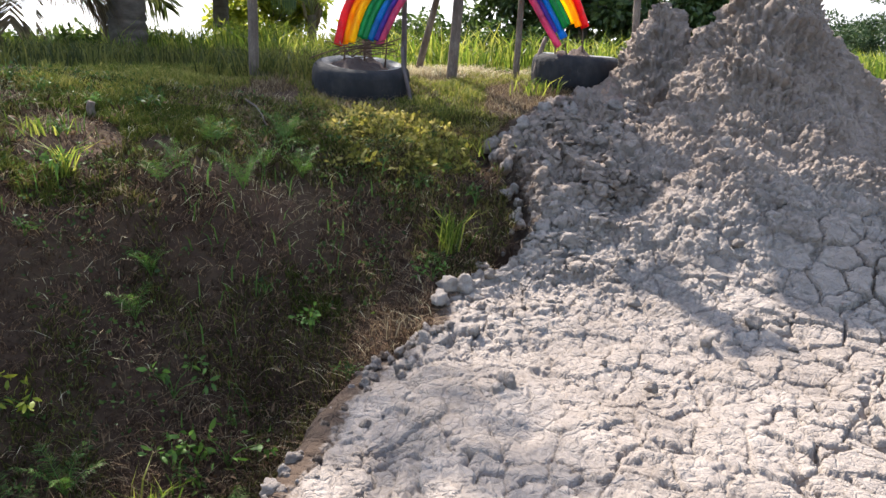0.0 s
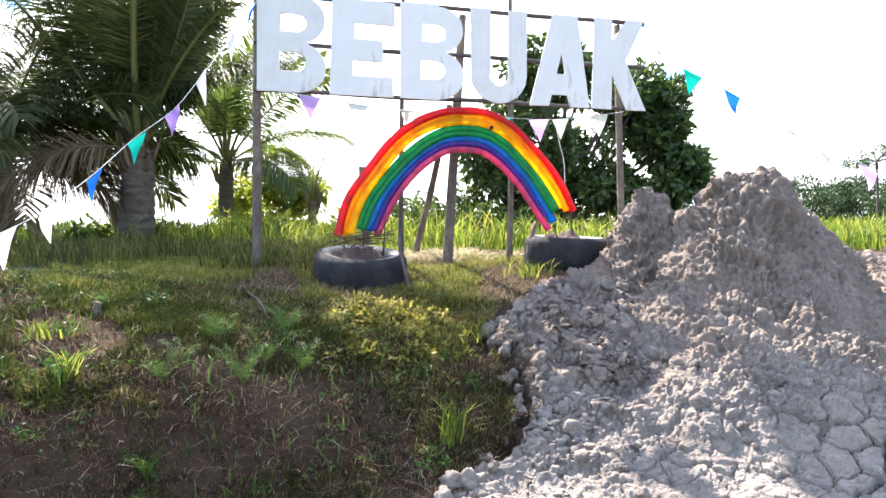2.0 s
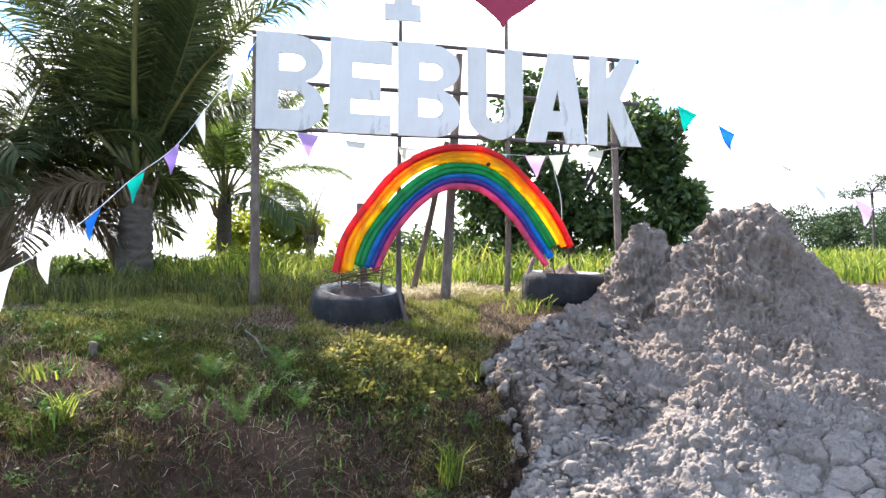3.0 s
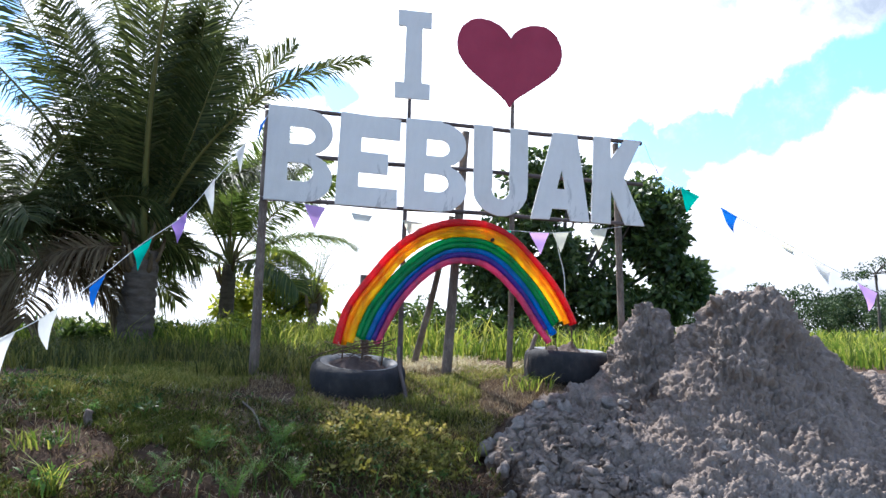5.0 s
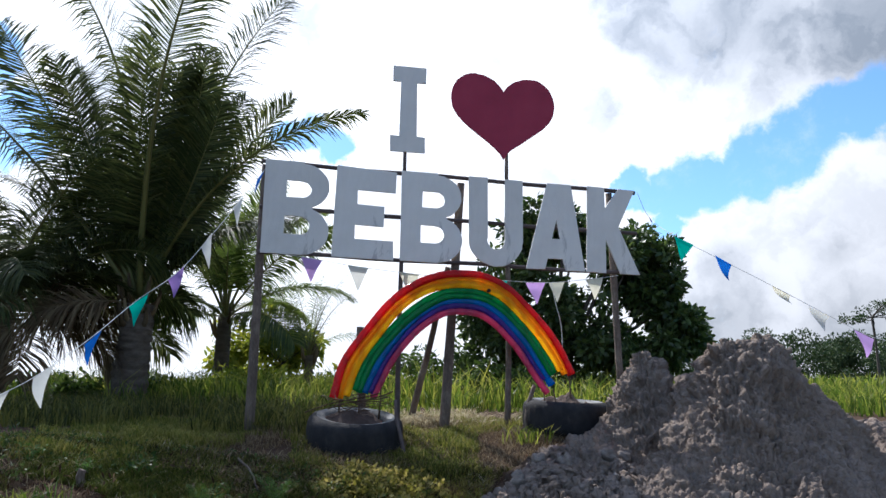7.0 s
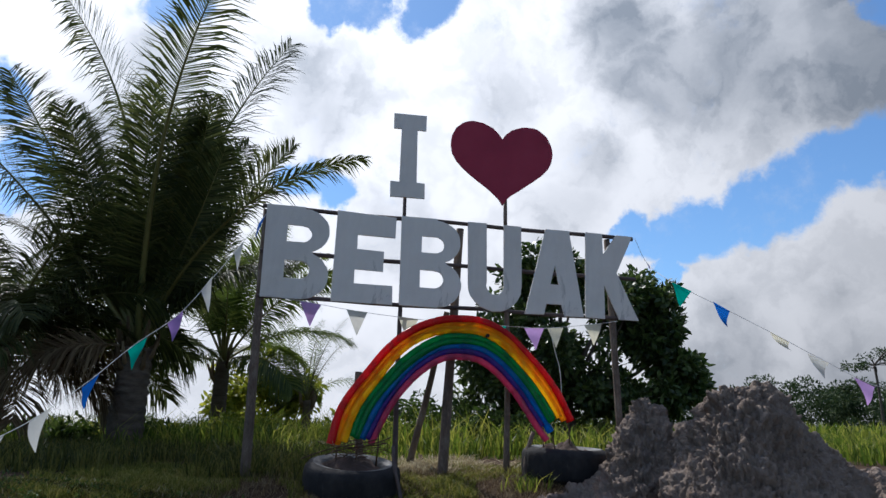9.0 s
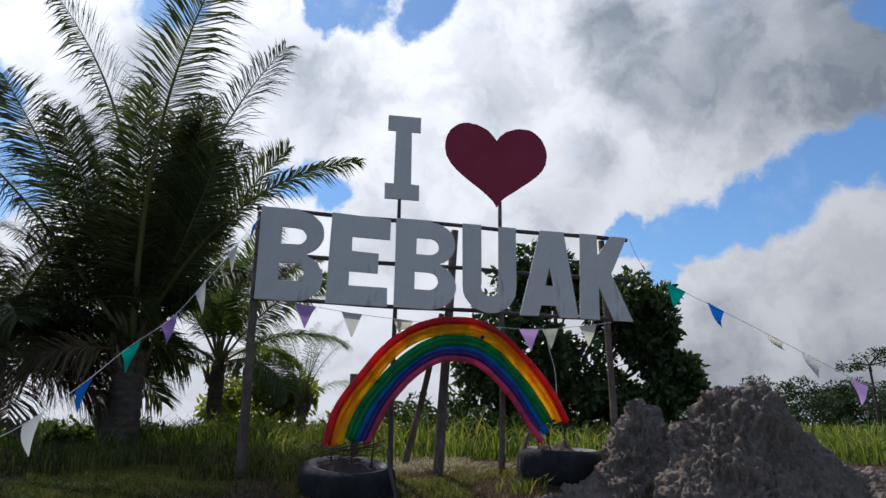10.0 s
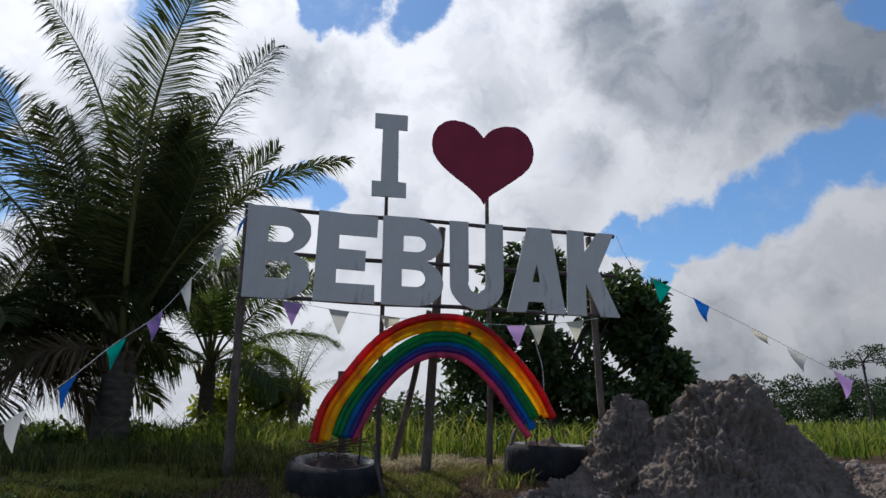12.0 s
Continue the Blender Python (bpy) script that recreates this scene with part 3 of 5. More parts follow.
for n in range(90):
    y = clod_rng.uniform(3.0, 7.0)
    x = float(np.interp(y, EDGE_Y, EDGE_X)) + clod_rng.uniform(-0.08, 0.28) ** 1.0
    size = clod_rng.choice([0.02, 0.03, 0.04, 0.05, 0.07]) * (0.5 if y < 4.6 else 1.0)
    ob = new("soil_clod", soil_clods[n % 3] if n % 5 < 1 else clods[n % 6])
    ob.matrix_world = pose(x, y, max(mud_at(x, y), land_at(x, y) - 0.05) + size * 0.2, 31 * n, 23 * n, 57 * n) @ Matrix.Diagonal((size, size, size, 1))
    tagged(ob, "crumbled clod of earth along the edge of the mud", "soil clod", "clods along the mud's edge")
for n in range(70):
    x, y = clod_rng.uniform(-0.6, 4.2), clod_rng.uniform(3.6, 7.2)
    if mud_inside(np.array(x), np.array(y)) > 0.2:
        put_clod(x, y, clod_rng.choice([0.02, 0.025, 0.03, 0.035, 0.045, 0.06]), n)

for n in range(60):
    y = clod_rng.uniform(2.6, 4.6)
    x = float(np.interp(y, EDGE_Y, EDGE_X)) + 0.55 * clod_rng.random() ** 1.6 - 0.04
    put_clod(x, y, clod_rng.choice([0.015, 0.02, 0.025, 0.03, 0.04]), n)

# ---- sign ----
SIGN_X, SIGN_Y, SIGN_TURN = -2.033, 8.356, math.degrees(math.atan2(0.775, 4.739))
SIGN_DROP = -0.0235


def sign_point(u, z, off=0.0):
    """A place on the sign's plane: u metres along it, off metres behind it."""
    a = radians(SIGN_TURN)
    return (SIGN_X + u * math.cos(a) - off * math.sin(a), SIGN_Y + u * math.sin(a) + off * math.cos(a), z)


def arc(cx, cy, rx, ry, a, b, n=14):
    return [(cx + rx * math.cos(radians(t)), cy + ry * math.sin(radians(t))) for t in np.linspace(a, b, n)]


def plate(name, outline, holes, thick, mat, rough=0.004, seed=0):
    """A board cut to an outline with holes; it stands in the x-z plane, its face towards -y, with softened edges."""
    from mathutils.geometry import tessellate_polygon
    rng = random.Random(seed)
    loops = [[Vector((x + rng.uniform(-rough, rough), y + rng.uniform(-rough, rough), 0)) for x, y in loop] for loop in [outline, *holes]]
    tris = tessellate_polygon(loops)
    flat = [v for loop in loops for v in loop]
    n, chip = len(flat), 0.004

    def inset(loop):
        out, m = [], len(loop)
        area = sum(loop[i].x * loop[(i + 1) % m].y - loop[(i + 1) % m].x * loop[i].y for i in range(m))
        for i in range(m):
            e = loop[(i + 1) % m] - loop[i - 1]
            s = Vector((-e.y, e.x, 0)).normalized() * (chip if area > 0 else -chip)
            out.append(loop[i] + s)
        return out

    inner = [v for k, loop in enumerate(loops) for v in ([w for w in inset(loop)] if k == 0 else [2 * a - b for a, b in zip(loop, inset(loop))])]
    verts = [(v.x, 0, v.y) for v in inner] + [(v.x, chip, v.y) for v in flat] + [(v.x, thick, v.y) for v in flat]
    faces = [tuple(t) for t in tris] + [tuple(i + 2 * n for i in reversed(t)) for t in tris]
    start = 0
    for loop in loops:
        m = len(loop)
        for i in range(m):
            a, b = start + i, start + (i + 1) % m
            faces += [(a, b, b + n, a + n), (a + n, b + n, b + 2 * n, a + 2 * n)]
        start += m
    mesh = as_mesh(name, verts, faces, mat, False)
    bm = bmesh.new()
    bm.from_mesh(mesh)
    bmesh.ops.recalc_face_normals(bm, faces=bm.faces)
    bm.to_mesh(mesh)
    bm.free()
    return mesh


H = 1.135
B_OUT = [(0, 0), (0, H), (0.45, H)] + arc(0.45, 0.835, 0.31, 0.275, 88, -68) + arc(0.45, 0.29, 0.325, 0.29, 66, -88) + [(0.45, 0)]
B_HOLES = [[(0.26, 0.69), (0.26, 0.895), (0.42, 0.895)] + arc(0.44, 0.792, 0.11, 0.10, 80, -80, 8) + [(0.42, 0.69)],
           [(0.25, 0.245), (0.25, 0.46), (0.42, 0.46)] + arc(0.44, 0.352, 0.11, 0.105, 80, -80, 8) + [(0.42, 0.245)]]
E_OUT = [(0, 0), (0.02, H), (0.75, 1.10), (0.745, 0.835), (0.285, 0.845), (0.28, 0.665), (0.61, 0.66), (0.61, 0.40), (0.265, 0.405), (0.26, 0.24), (0.735, 0.235), (0.735, 0)]
U_OUT = [(0, H)] + [(0.01, 0.33)] + arc(0.36, 0.33, 0.35, 0.33, 185, 355, 18) + [(0.71, 0.33), (0.71, H), (0.475, H), (0.475, 0.36)] + arc(0.36, 0.34, 0.115, 0.13, -5, -175, 9) + [(0.25, 0.36), (0.25, H)]
A_OUT = [(0, 0), (0.29, H), (0.62, H), (0.79, 0), (0.53, 0), (0.49, 0.145), (0.29, 0.145), (0.255, 0)]
A_HOLES = [[(0.345, 0.40), (0.41, 0.66), (0.46, 0.40)]]
K_OUT = [(0, 0), (0.03, H), (0.27, H), (0.275, 0.86), (0.47, H), (0.70, H), (0.46, 0.62), (0.745, 0), (0.475, 0), (0.275, 0.44), (0.27, 0)]
I_OUT = [(0, 0), (0, 0.21), (0.115, 0.21), (0.13, 0.93), (0.03, 0.93), (0.035, 1.14), (0.465, 1.14), (0.46, 0.93), (0.345, 0.93), (0.335, 0.21), (0.44, 0.21), (0.44, 0)]


def bezier(a, b, c, d, n=9):
    out = []
    for t in np.linspace(0, 1, n, endpoint=False):
        s = 1 - t
        out.append(tuple(s**3 * p + 3 * s * s * t * q + 3 * s * t * t * r + t**3 * w for p, q, r, w in zip(a, b, c, d)))
    return out


half = bezier((0, 0), (0.10, 0.24), (0.705, 0.42), (0.705, 0.77)) + bezier((0.705, 0.77), (0.705, 1.0), (0.56, 1.14), (0.39, 1.14)) + bezier((0.39, 1.14), (0.20, 1.14), (0.07, 1.05), (0, 0.925)) + [(0, 0.925)]
HEART_OUT = half + [(-x, y) for x, y in half[-2:0:-1]]

sign = empty("welcome_sign", sign_point(2.3, 0.0), SIGN_TURN)
sign.matrix_world = pose(*sign_point(0, 1.55), 0, 0, SIGN_TURN)
tagged(sign, "I heart BEBUAK sign of grey-white cut boards on wooden posts", "sign")
SZ = 1.55


def on_sign(u, z, off=0.0):
    return (u, off, z - SZ)


def letter(name, outline, holes, u, z, mat, tilt=0.0, seed=0, label=""):
    mesh = plate(name, outline, holes, 0.022, mat, seed=seed)
    return part(name, mesh, sign, label, pose(*on_sign(u, z), 0, -tilt, 0))


drop_deg = math.degrees(math.atan(SIGN_DROP))
for n, (sym, outline, holes, u) in enumerate([("letter_b", B_OUT, B_HOLES, 0.005), ("letter_e", E_OUT, [], 0.825), ("letter_b", B_OUT, B_HOLES, 1.642), ("letter_u", U_OUT, [], 2.495),
                                              ("letter_a", A_OUT, A_HOLES, 3.25), ("letter_k", K_OUT, [], 4.065)]):
    letter(sym, outline, holes, u, 3.62 + SIGN_DROP * u, PAINT, drop_deg, n, "cut board letter in worn white paint")
letter("letter_i", I_OUT, [], 1.515, 4.955, PAINT, 0.0, 8, "slab-serif board letter in worn white paint")
letter("heart", HEART_OUT, [], 2.985, 4.945, HEART, -1.2, 9, "dark red painted heart board")
for v in (1.11, 0.555, 0.02):
    pts = [on_sign(u, 3.62 + SIGN_DROP * u + v + 0.008 * math.sin(3 * u + v), 0.045) for u in np.linspace(-0.02, 4.82, 12)]
    bar("rail", pts, 0.027, DARK_TIMBER, sign, 6, "dark wooden batten", wobble=0.15, seed=int(v * 10))


def sign_post(u0, u1, top, r0, r1, off0=0.08, off1=0.09, label="weathered wooden post", kink=0.0, seed=1, mat=TIMBER, name="post"):
    x, y, _ = sign_point(u0, 0, off0)
    foot = land_at(x, y) - 0.15
    pts = []
    for t in np.linspace(0, 1, 14):
        pts.append(on_sign(u0 + (u1 - u0) * t + kink * math.sin(6.5 * t + seed) * (1 - t), foot + (top - foot) * t, off0 + (off1 - off0) * t))
    bar(name, pts, np.linspace(r0, r1, 14), mat, sign, 10, label, wobble=0.12, seed=seed)


sign_post(-0.03, 0.03, 4.70, 0.055, 0.045, seed=1)
sign_post(1.62, 1.71, 5.05, 0.034, 0.022, 0.05, 0.05, "thin pole carrying the letter above", 0.01, 2, DARK_TIMBER)
sign_post(2.19, 2.44, 4.62, 0.064, 0.05, 0.10, 0.10, seed=3)
sign_post(1.93, 2.28, 3.55, 0.045, 0.035, 0.9, 0.16, "slanting prop behind the sign", 0.012, 4, name="brace")
sign_post(2.99, 3.04, 5.10, 0.040, 0.024, 0.06, 0.05, "crooked pole carrying the heart", 0.02, 5)
sign_post(4.50, 4.46, 4.60, 0.045, 0.04, 0.08, 0.08, seed=6)

# ---- rainbow of bottles ----
RB_TURN = math.degrees(math.atan2(0.41, 2.70))
OUTER = [(-1.175, 1.965), (-1.06, 2.37), (-0.80, 2.735), (-0.535, 3.06), (-0.255, 3.27), (0.05, 3.39), (0.33, 3.42), (0.605, 3.395), (0.885, 3.265), (1.125, 3.04), (1.365, 2.775), (1.535, 2.525), (1.67, 2.24)]
INNER = [(-0.675, 1.97), (-0.455, 2.38), (-0.265, 2.62), (-0.06, 2.795), (0.145, 2.90), (0.35, 2.915), (0.555, 2.875), (0.755, 2.735), (0.96, 2.515), (1.125, 2.265), (1.32, 1.99)]
rainbow = empty("rainbow_arch", (0.0, 8.40, 1.75), RB_TURN)
tagged(rainbow, "rainbow arch of coloured plastic bottle tubes standing in two tyres", "rainbow arch")
outer, inner = spline(OUTER, 160), spline(INNER, 160)
SHARE = [0.05, 0.17, 0.295, 0.45, 0.565, 0.685, 0.80, 0.925]
TRIM = [(0, 160), (0, 158), (1, 155), (3, 154), (2, 154), (2, 158), (2, 153), (0, 160)]
NAMES = ["red", "orange", "yellow", "green", "green", "blue", "violet", "pink"]
for n, share in enumerate(SHARE):
    a, b = TRIM[n]
    line = outer[a:b] * (1 - share) + inner[a:b] * share
    if n == 2:
        line[:, 1] += 0.02 * np.exp(-((np.arange(a, b) - 45) / 18.0) ** 2)
    if n in (3, 4):
        line[:, 1] -= 0.02 * np.exp(-((np.arange(a, b) - 45) / 18.0) ** 2)
        line[:, 0] += 0.012 * np.exp(-((np.arange(a, b) - 45) / 18.0) ** 2)
    run = np.r_[0, np.cumsum(np.linalg.norm(np.diff(line, axis=0), axis=1))]
    phase = (run / 0.29 + 0.37 * n) % 1
    neck = np.exp(-((phase - 0.5) / 0.045) ** 2)
    radius = (0.050, 0.050, 0.050, 0.044, 0.044, 0.046, 0.034, 0.040)[n] * (1 - 0.13 * neck + 0.012 * np.sin(run * 9 + n))
    pts = [(x, 0.008 * math.sin(3 * r + 2 * n) + 0.010 * (n % 2), z - 1.75) for (x, z), r in zip(line, run)]
    tube_ob = bar("tube", pts, radius, BOTTLES[n - (n > 3)], rainbow, 14, f"{NAMES[n]} tube of joined plastic bottles", seed=n)
    for k in range(1, int(run[-1] / 0.29)):
        spot = int(np.argmin(np.abs(run - (k + 0.5 - (0.37 * n) % 1) * 0.29)))
        if 3 < spot < len(pts) - 4:
            ring = np.array(pts[spot - 1:spot + 2])
            bar("joint", ring, [radius[spot] * 1.02, radius[spot] * 1.07, radius[spot] * 1.02], BOTTLES[n - (n > 3)], tube_ob, 14, "", caps=False)
bar("cap", [(0.635, -0.075, 1.45), (0.635, -0.03, 1.45)], 0.022, RUBBER, rainbow, 10, "dark bottle cap")
for u0, z0, u1, z1 in [(-1.1, 1.68, -1.08, 2.1), (-0.88, 1.7, -0.86, 2.1), (-0.65, 1.7, -0.62, 2.2), (1.3, 1.75, 1.3, 2.05), (1.46, 1.75, 1.42, 2.05), (1.63, 1.75, 1.62, 2.3)]:
    bar("stake", [(u0, 0, z0 - 1.75), ((u0 + u1) / 2 + 0.01, 0, (z0 + z1) / 2 - 1.75), (u1, 0, z1 - 1.75)], 0.009, WIRE, rainbow, 6, "thin rusty support rod")


# ---- tyres ----
def tyre_profile():
    """Half section: radius and height of a lorry tyre of 0.49 m radius and 0.31 m width."""
    return [(0.30, 0.035), (0.33, 0.012), (0.40, 0.0), (0.445, 0.012), (0.475, 0.04), (0.487, 0.075), (0.49, 0.12), (0.49, 0.19), (0.487, 0.235), (0.475, 0.27), (0.445, 0.298),
            (0.40, 0.31), (0.33, 0.298), (0.30, 0.275), (0.285, 0.23), (0.30, 0.16)]


def lathe(profile, n, ripple=0.0):
    verts, faces, m = [], [], len(profile)
    for i in range(n):
        a = 2 * math.pi * i / n
        for r, z in profile:
            k = 1 - ripple if (i % 4 == 0 and 0.05 < z < 0.26 and r > 0.46) else 1.0
            verts.append((r * k * math.cos(a), r * k * math.sin(a), z))
    for i in range(n):
        for j in range(m - 1):
            a, b = i * m + j, (i + 1) % n * m + j
            faces.append((a, b, b + 1, a + 1))
    return verts, faces


def tyre(x, y, z, lean, label, seed):
    thing = empty("tyre_planter", (x, y, z))
    thing.matrix_world = pose(x, y, z, lean, 0, 20 * seed) @ Matrix.Diagonal((1.06, 1.06, 1.24, 1))
    tagged(thing, label, "tyre", "tyres under the rainbow")
    part("tread", as_mesh("tread", *lathe(tyre_profile()[2:12], 120, 0.012), RUBBER), thing)
    part("rim_bead", as_mesh("rim_bead", *lathe(tyre_profile()[11:], 64), CHALK), thing, "pale worn upper bead of the tyre")
    part("sidewall", as_mesh("sidewall", *lathe(tyre_profile()[:3], 64), RUBBER), thing)
    rng = random.Random(seed)
    rings, spokes, verts, faces = 9, 40, [(0, 0, 0.33)], []
    for i in range(1, rings + 1):
        for j in range(spokes):
            r, a = 0.325 * i / rings, 2 * math.pi * j / spokes
            q = Vector((r * math.cos(a) * 7, r * math.sin(a) * 7, seed))
            verts.append((r * math.cos(a), r * math.sin(a), 0.335 - 0.10 * (i / rings) ** 2 + 0.09 * noise.noise(q) + 0.03 * noise.noise(q * 3)))
    for j in range(spokes):
        faces.append((0, 1 + j, 1 + (j + 1) % spokes))
        for i in range(rings - 1):
            a, b = 1 + i * spokes + j, 1 + i * spokes + (j + 1) % spokes
            faces.append((a, a + spokes, b + spokes, b))
    part("soil_fill", as_mesh("soil_fill", verts, faces, EARTH), thing, "dark crumbly soil")
    return thing


tyre(-0.905, 8.19, 1.41, 11, "old black lorry tyre filled with soil, lying flat", 1)
tyre(1.58, 8.80, 1.54, 4, "old black tyre half buried beside the mud heap", 2)

wires = empty("wire_coil", (-0.88, 8.2, 1.84))
tagged(wires, "loose tangle of rusty wire and twigs on the tyre", "wire")
wire_rng = random.Random(4)
for n in range(9):
    cx, cy, r, h = wire_rng.uniform(-0.12, 0.2), wire_rng.uniform(-0.15, 0.1), wire_rng.uniform(0.12, 0.3), wire_rng.uniform(0.02, 0.16)
    pts = [(cx + r * math.cos(a), cy + 0.7 * r * math.sin(a), h + 0.03 * math.sin(2 * a + n)) for a in np.linspace(n, n + 4.6, 22)]
    bar("wire", pts, 0.004, WIRE, wires, 5)
for a, b in [((-0.55, -0.1, -0.02), (0.25, 0.0, 0.2)), ((-0.3, -0.12, 0.02), (0.35, -0.1, 0.16)), ((-0.1, -0.2, 0.0), (0.4, -0.05, 0.22)), ((-0.2, 0.1, 0.05), (0.3, -0.15, 0.12))]:
    pts = [tuple(np.array(a) * (1 - t) + np.array(b) * t + (0, 0, 0.02 * math.sin(5 * t))) for t in np.linspace(0, 1, 8)]
    bar("twig", pts, 0.007, WIRE, wires, 5)

# ---- loose stakes ----
# the grey stub on the bank is added; no stake is known there
# the thin dark bar by the tyre stands in for a pole's shadow
for x0, y0, x1, y1, top, r, label in [(-0.86, 9.15, -0.90, 9.15, 2.83, 0.055, "short rough wooden stake behind the rainbow"), (1.02, 8.62, 1.2, 8.75, 2.1, 0.032, "leaning pale stick beside the tyre"),
                                      (-0.36, 7.78, -0.46, 8.0, 1.95, 0.022, "thin dark bar beside the tyre in place of a pole's shadow"), (-3.05, 6.45, -3.05, 6.45, 1.42, 0.04, "short grey stub added on the bank for a faint smudge")]:
    z0 = land_at(x0, y0) - 0.08
    pts = [(x0 + (x1 - x0) * t + 0.01 * math.sin(7 * t), y0 + (y1 - y0) * t, z0 + (top - z0) * t) for t in np.linspace(0, 1, 8)]
    tagged(bar("stake", pts, np.linspace(r, r * 0.8, 8), DARK_TIMBER if r < 0.03 else TIMBER, None, 9, wobble=0.15), label, "stake")


stick = [(-1.94 + 0.31 * t, 7.25 - 0.62 * t, land_at(-1.94 + 0.31 * t, 7.25 - 0.62 * t) + 0.03 + 0.03 * math.sin(3.1 * t)) for t in np.linspace(0, 1, 9)]
tagged(bar("fallen_stick", stick, np.linspace(0.012, 0.006, 9), TIMBER, None, 7, wobble=0.2), "pale fallen stick lying on the bank", "stick")

# ---- bunting ----
def bunting(label, knots, flags):
    line = spline(knots, 90)
    thing = empty("bunting", line[0])
    tagged(thing, label, "bunting", "strings of bunting")
    rel = line - line[0]
    bar("cord", rel, 0.0032, CORD, thing, 5, "thin white cord")
    for n, (x, colour, width, height, twist, lean) in enumerate(flags):
        i = int(np.argmin(abs(line[:, 0] - x)))
        way = line[min(i + 2, 89)] - line[max(i - 2, 0)]
        way = way / np.linalg.norm(way)
        rows, cols, verts, faces = 6, 5, [], []
        for r in range(rows + 1):
            f = r / rows
            for c in range(cols + 1):
                s = (c / cols - 0.5) * (1 - 0.97 * f)
                curl = 0.03 * math.sin(4 * f + n) + 0.04 * s * math.sin(3 * f + 2 * n) + twist * f * f * height
                verts.append(tuple(way * (s * width) + np.array([lean * f * height, -curl, -f * height * (0.97 - abs(twist) * 0.2)])))
        for r in range(rows):
            for c in range(cols):
                a = r * (cols + 1) + c
                faces.append((a, a + 1, a + cols + 2, a + cols + 1))
        mesh = as_mesh("flag", verts, faces, FLAGS[colour])
        part("flag", mesh, thing, f"{colour} cloth pennant", Matrix.Translation(rel[i]))


def along(*pts):
    return [tuple(p) for p in pts]


bunting("cord of small coloured pennants running down from the sign", along((-2.0, 8.34, 4.62), (-2.15, 7.8, 4.10), (-2.35, 7.35, 3.58), (-2.55, 7.05, 3.18), (-2.82, 6.75, 2.86), (-3.03, 6.4, 2.52), (-3.22, 6.0, 2.22), (-3.42, 5.7, 2.02), (-4.2, 5.2, 1.55)),
        [(-2.03, "blue", 0.22, 0.28, 0.3, -0.2), (-2.17, "white", 0.24, 0.30, 0.2, 0.0), (-2.37, "white", 0.23, 0.30, -0.2, 0.05), (-2.57, "purple", 0.22, 0.26, 0.2, 0.05), (-2.80, "green", 0.22, 0.26, 0.1, 0.0),
         (-3.03, "blue", 0.22, 0.25, 0.1, 0.0), (-3.22, "white", 0.22, 0.30, -0.1, -0.05), (-3.45, "white", 0.22, 0.30, 0.1, 0.0)])
S = lambda u, z, o=-0.06: sign_point(u, z, o)
low_flags = [(S(0.60, 0)[0], "violet", 0.25, 0.29, 0.1, 0.0), (S(1.15, 0)[0], "white", 0.25, 0.30, 0.1, 0.0), (S(1.77, 0)[0], "cream", 0.25, 0.28, 0.2, 0.0), (S(2.88, 0)[0], "green", 0.22, 0.26, 0.1, 0.0),
             (S(3.35, 0)[0], "violet", 0.25, 0.28, 0.0, 0.0), (S(3.66, 0)[0], "cream", 0.22, 0.28, 0.25, -0.1), (S(4.13, 0)[0], "cream", 0.25, 0.27, 0.0, 0.0)]
bunting("cord of pale pennants strung below the letters", along(S(0.0, 3.64), S(0.6, 3.56), S(1.15, 3.48), S(1.77, 3.42), S(2.4, 3.375), S(2.9, 3.37), S(3.5, 3.36), S(4.13, 3.43), S(4.47, 3.48)), low_flags)
bunting("cord of coloured pennants from the sign past the mud", along(S(4.80, 4.6), S(4.95, 4.28), (2.85, 8.3, 3.86), (3.40, 8.3, 3.575), (4.05, 8.3, 3.24), (4.57, 8.3, 2.96), (5.11, 8.3, 2.68), (5.42, 8.3, 2.58), (6.6, 8.3, 2.2)),
        [(S(4.93, 0)[0], "purple", 0.2, 0.2, 0.4, 0.3), (2.93, "green", 0.24, 0.27, 0.2, -0.15), (3.43, "blue", 0.24, 0.27, 0.2, 0.15), (4.12, "cream", 0.26, 0.22, 0.6, 0.2), (4.60, "white", 0.26, 0.28, 0.4, -0.2),
         (5.12, "violet", 0.28, 0.28, 0.0, -0.1), (5.75, "green", 0.26, 0.28, 0.0, 0.0)])
tie = spline([S(3.55, 3.36), S(3.60, 3.1), S(3.66, 2.85), S(3.67, 2.55)], 12)
tagged(new("loose_cord", as_mesh("loose_cord", *tube(tie, 0.005, 5), CORD)), "loose end of white cord hanging from the bunting", "cord")


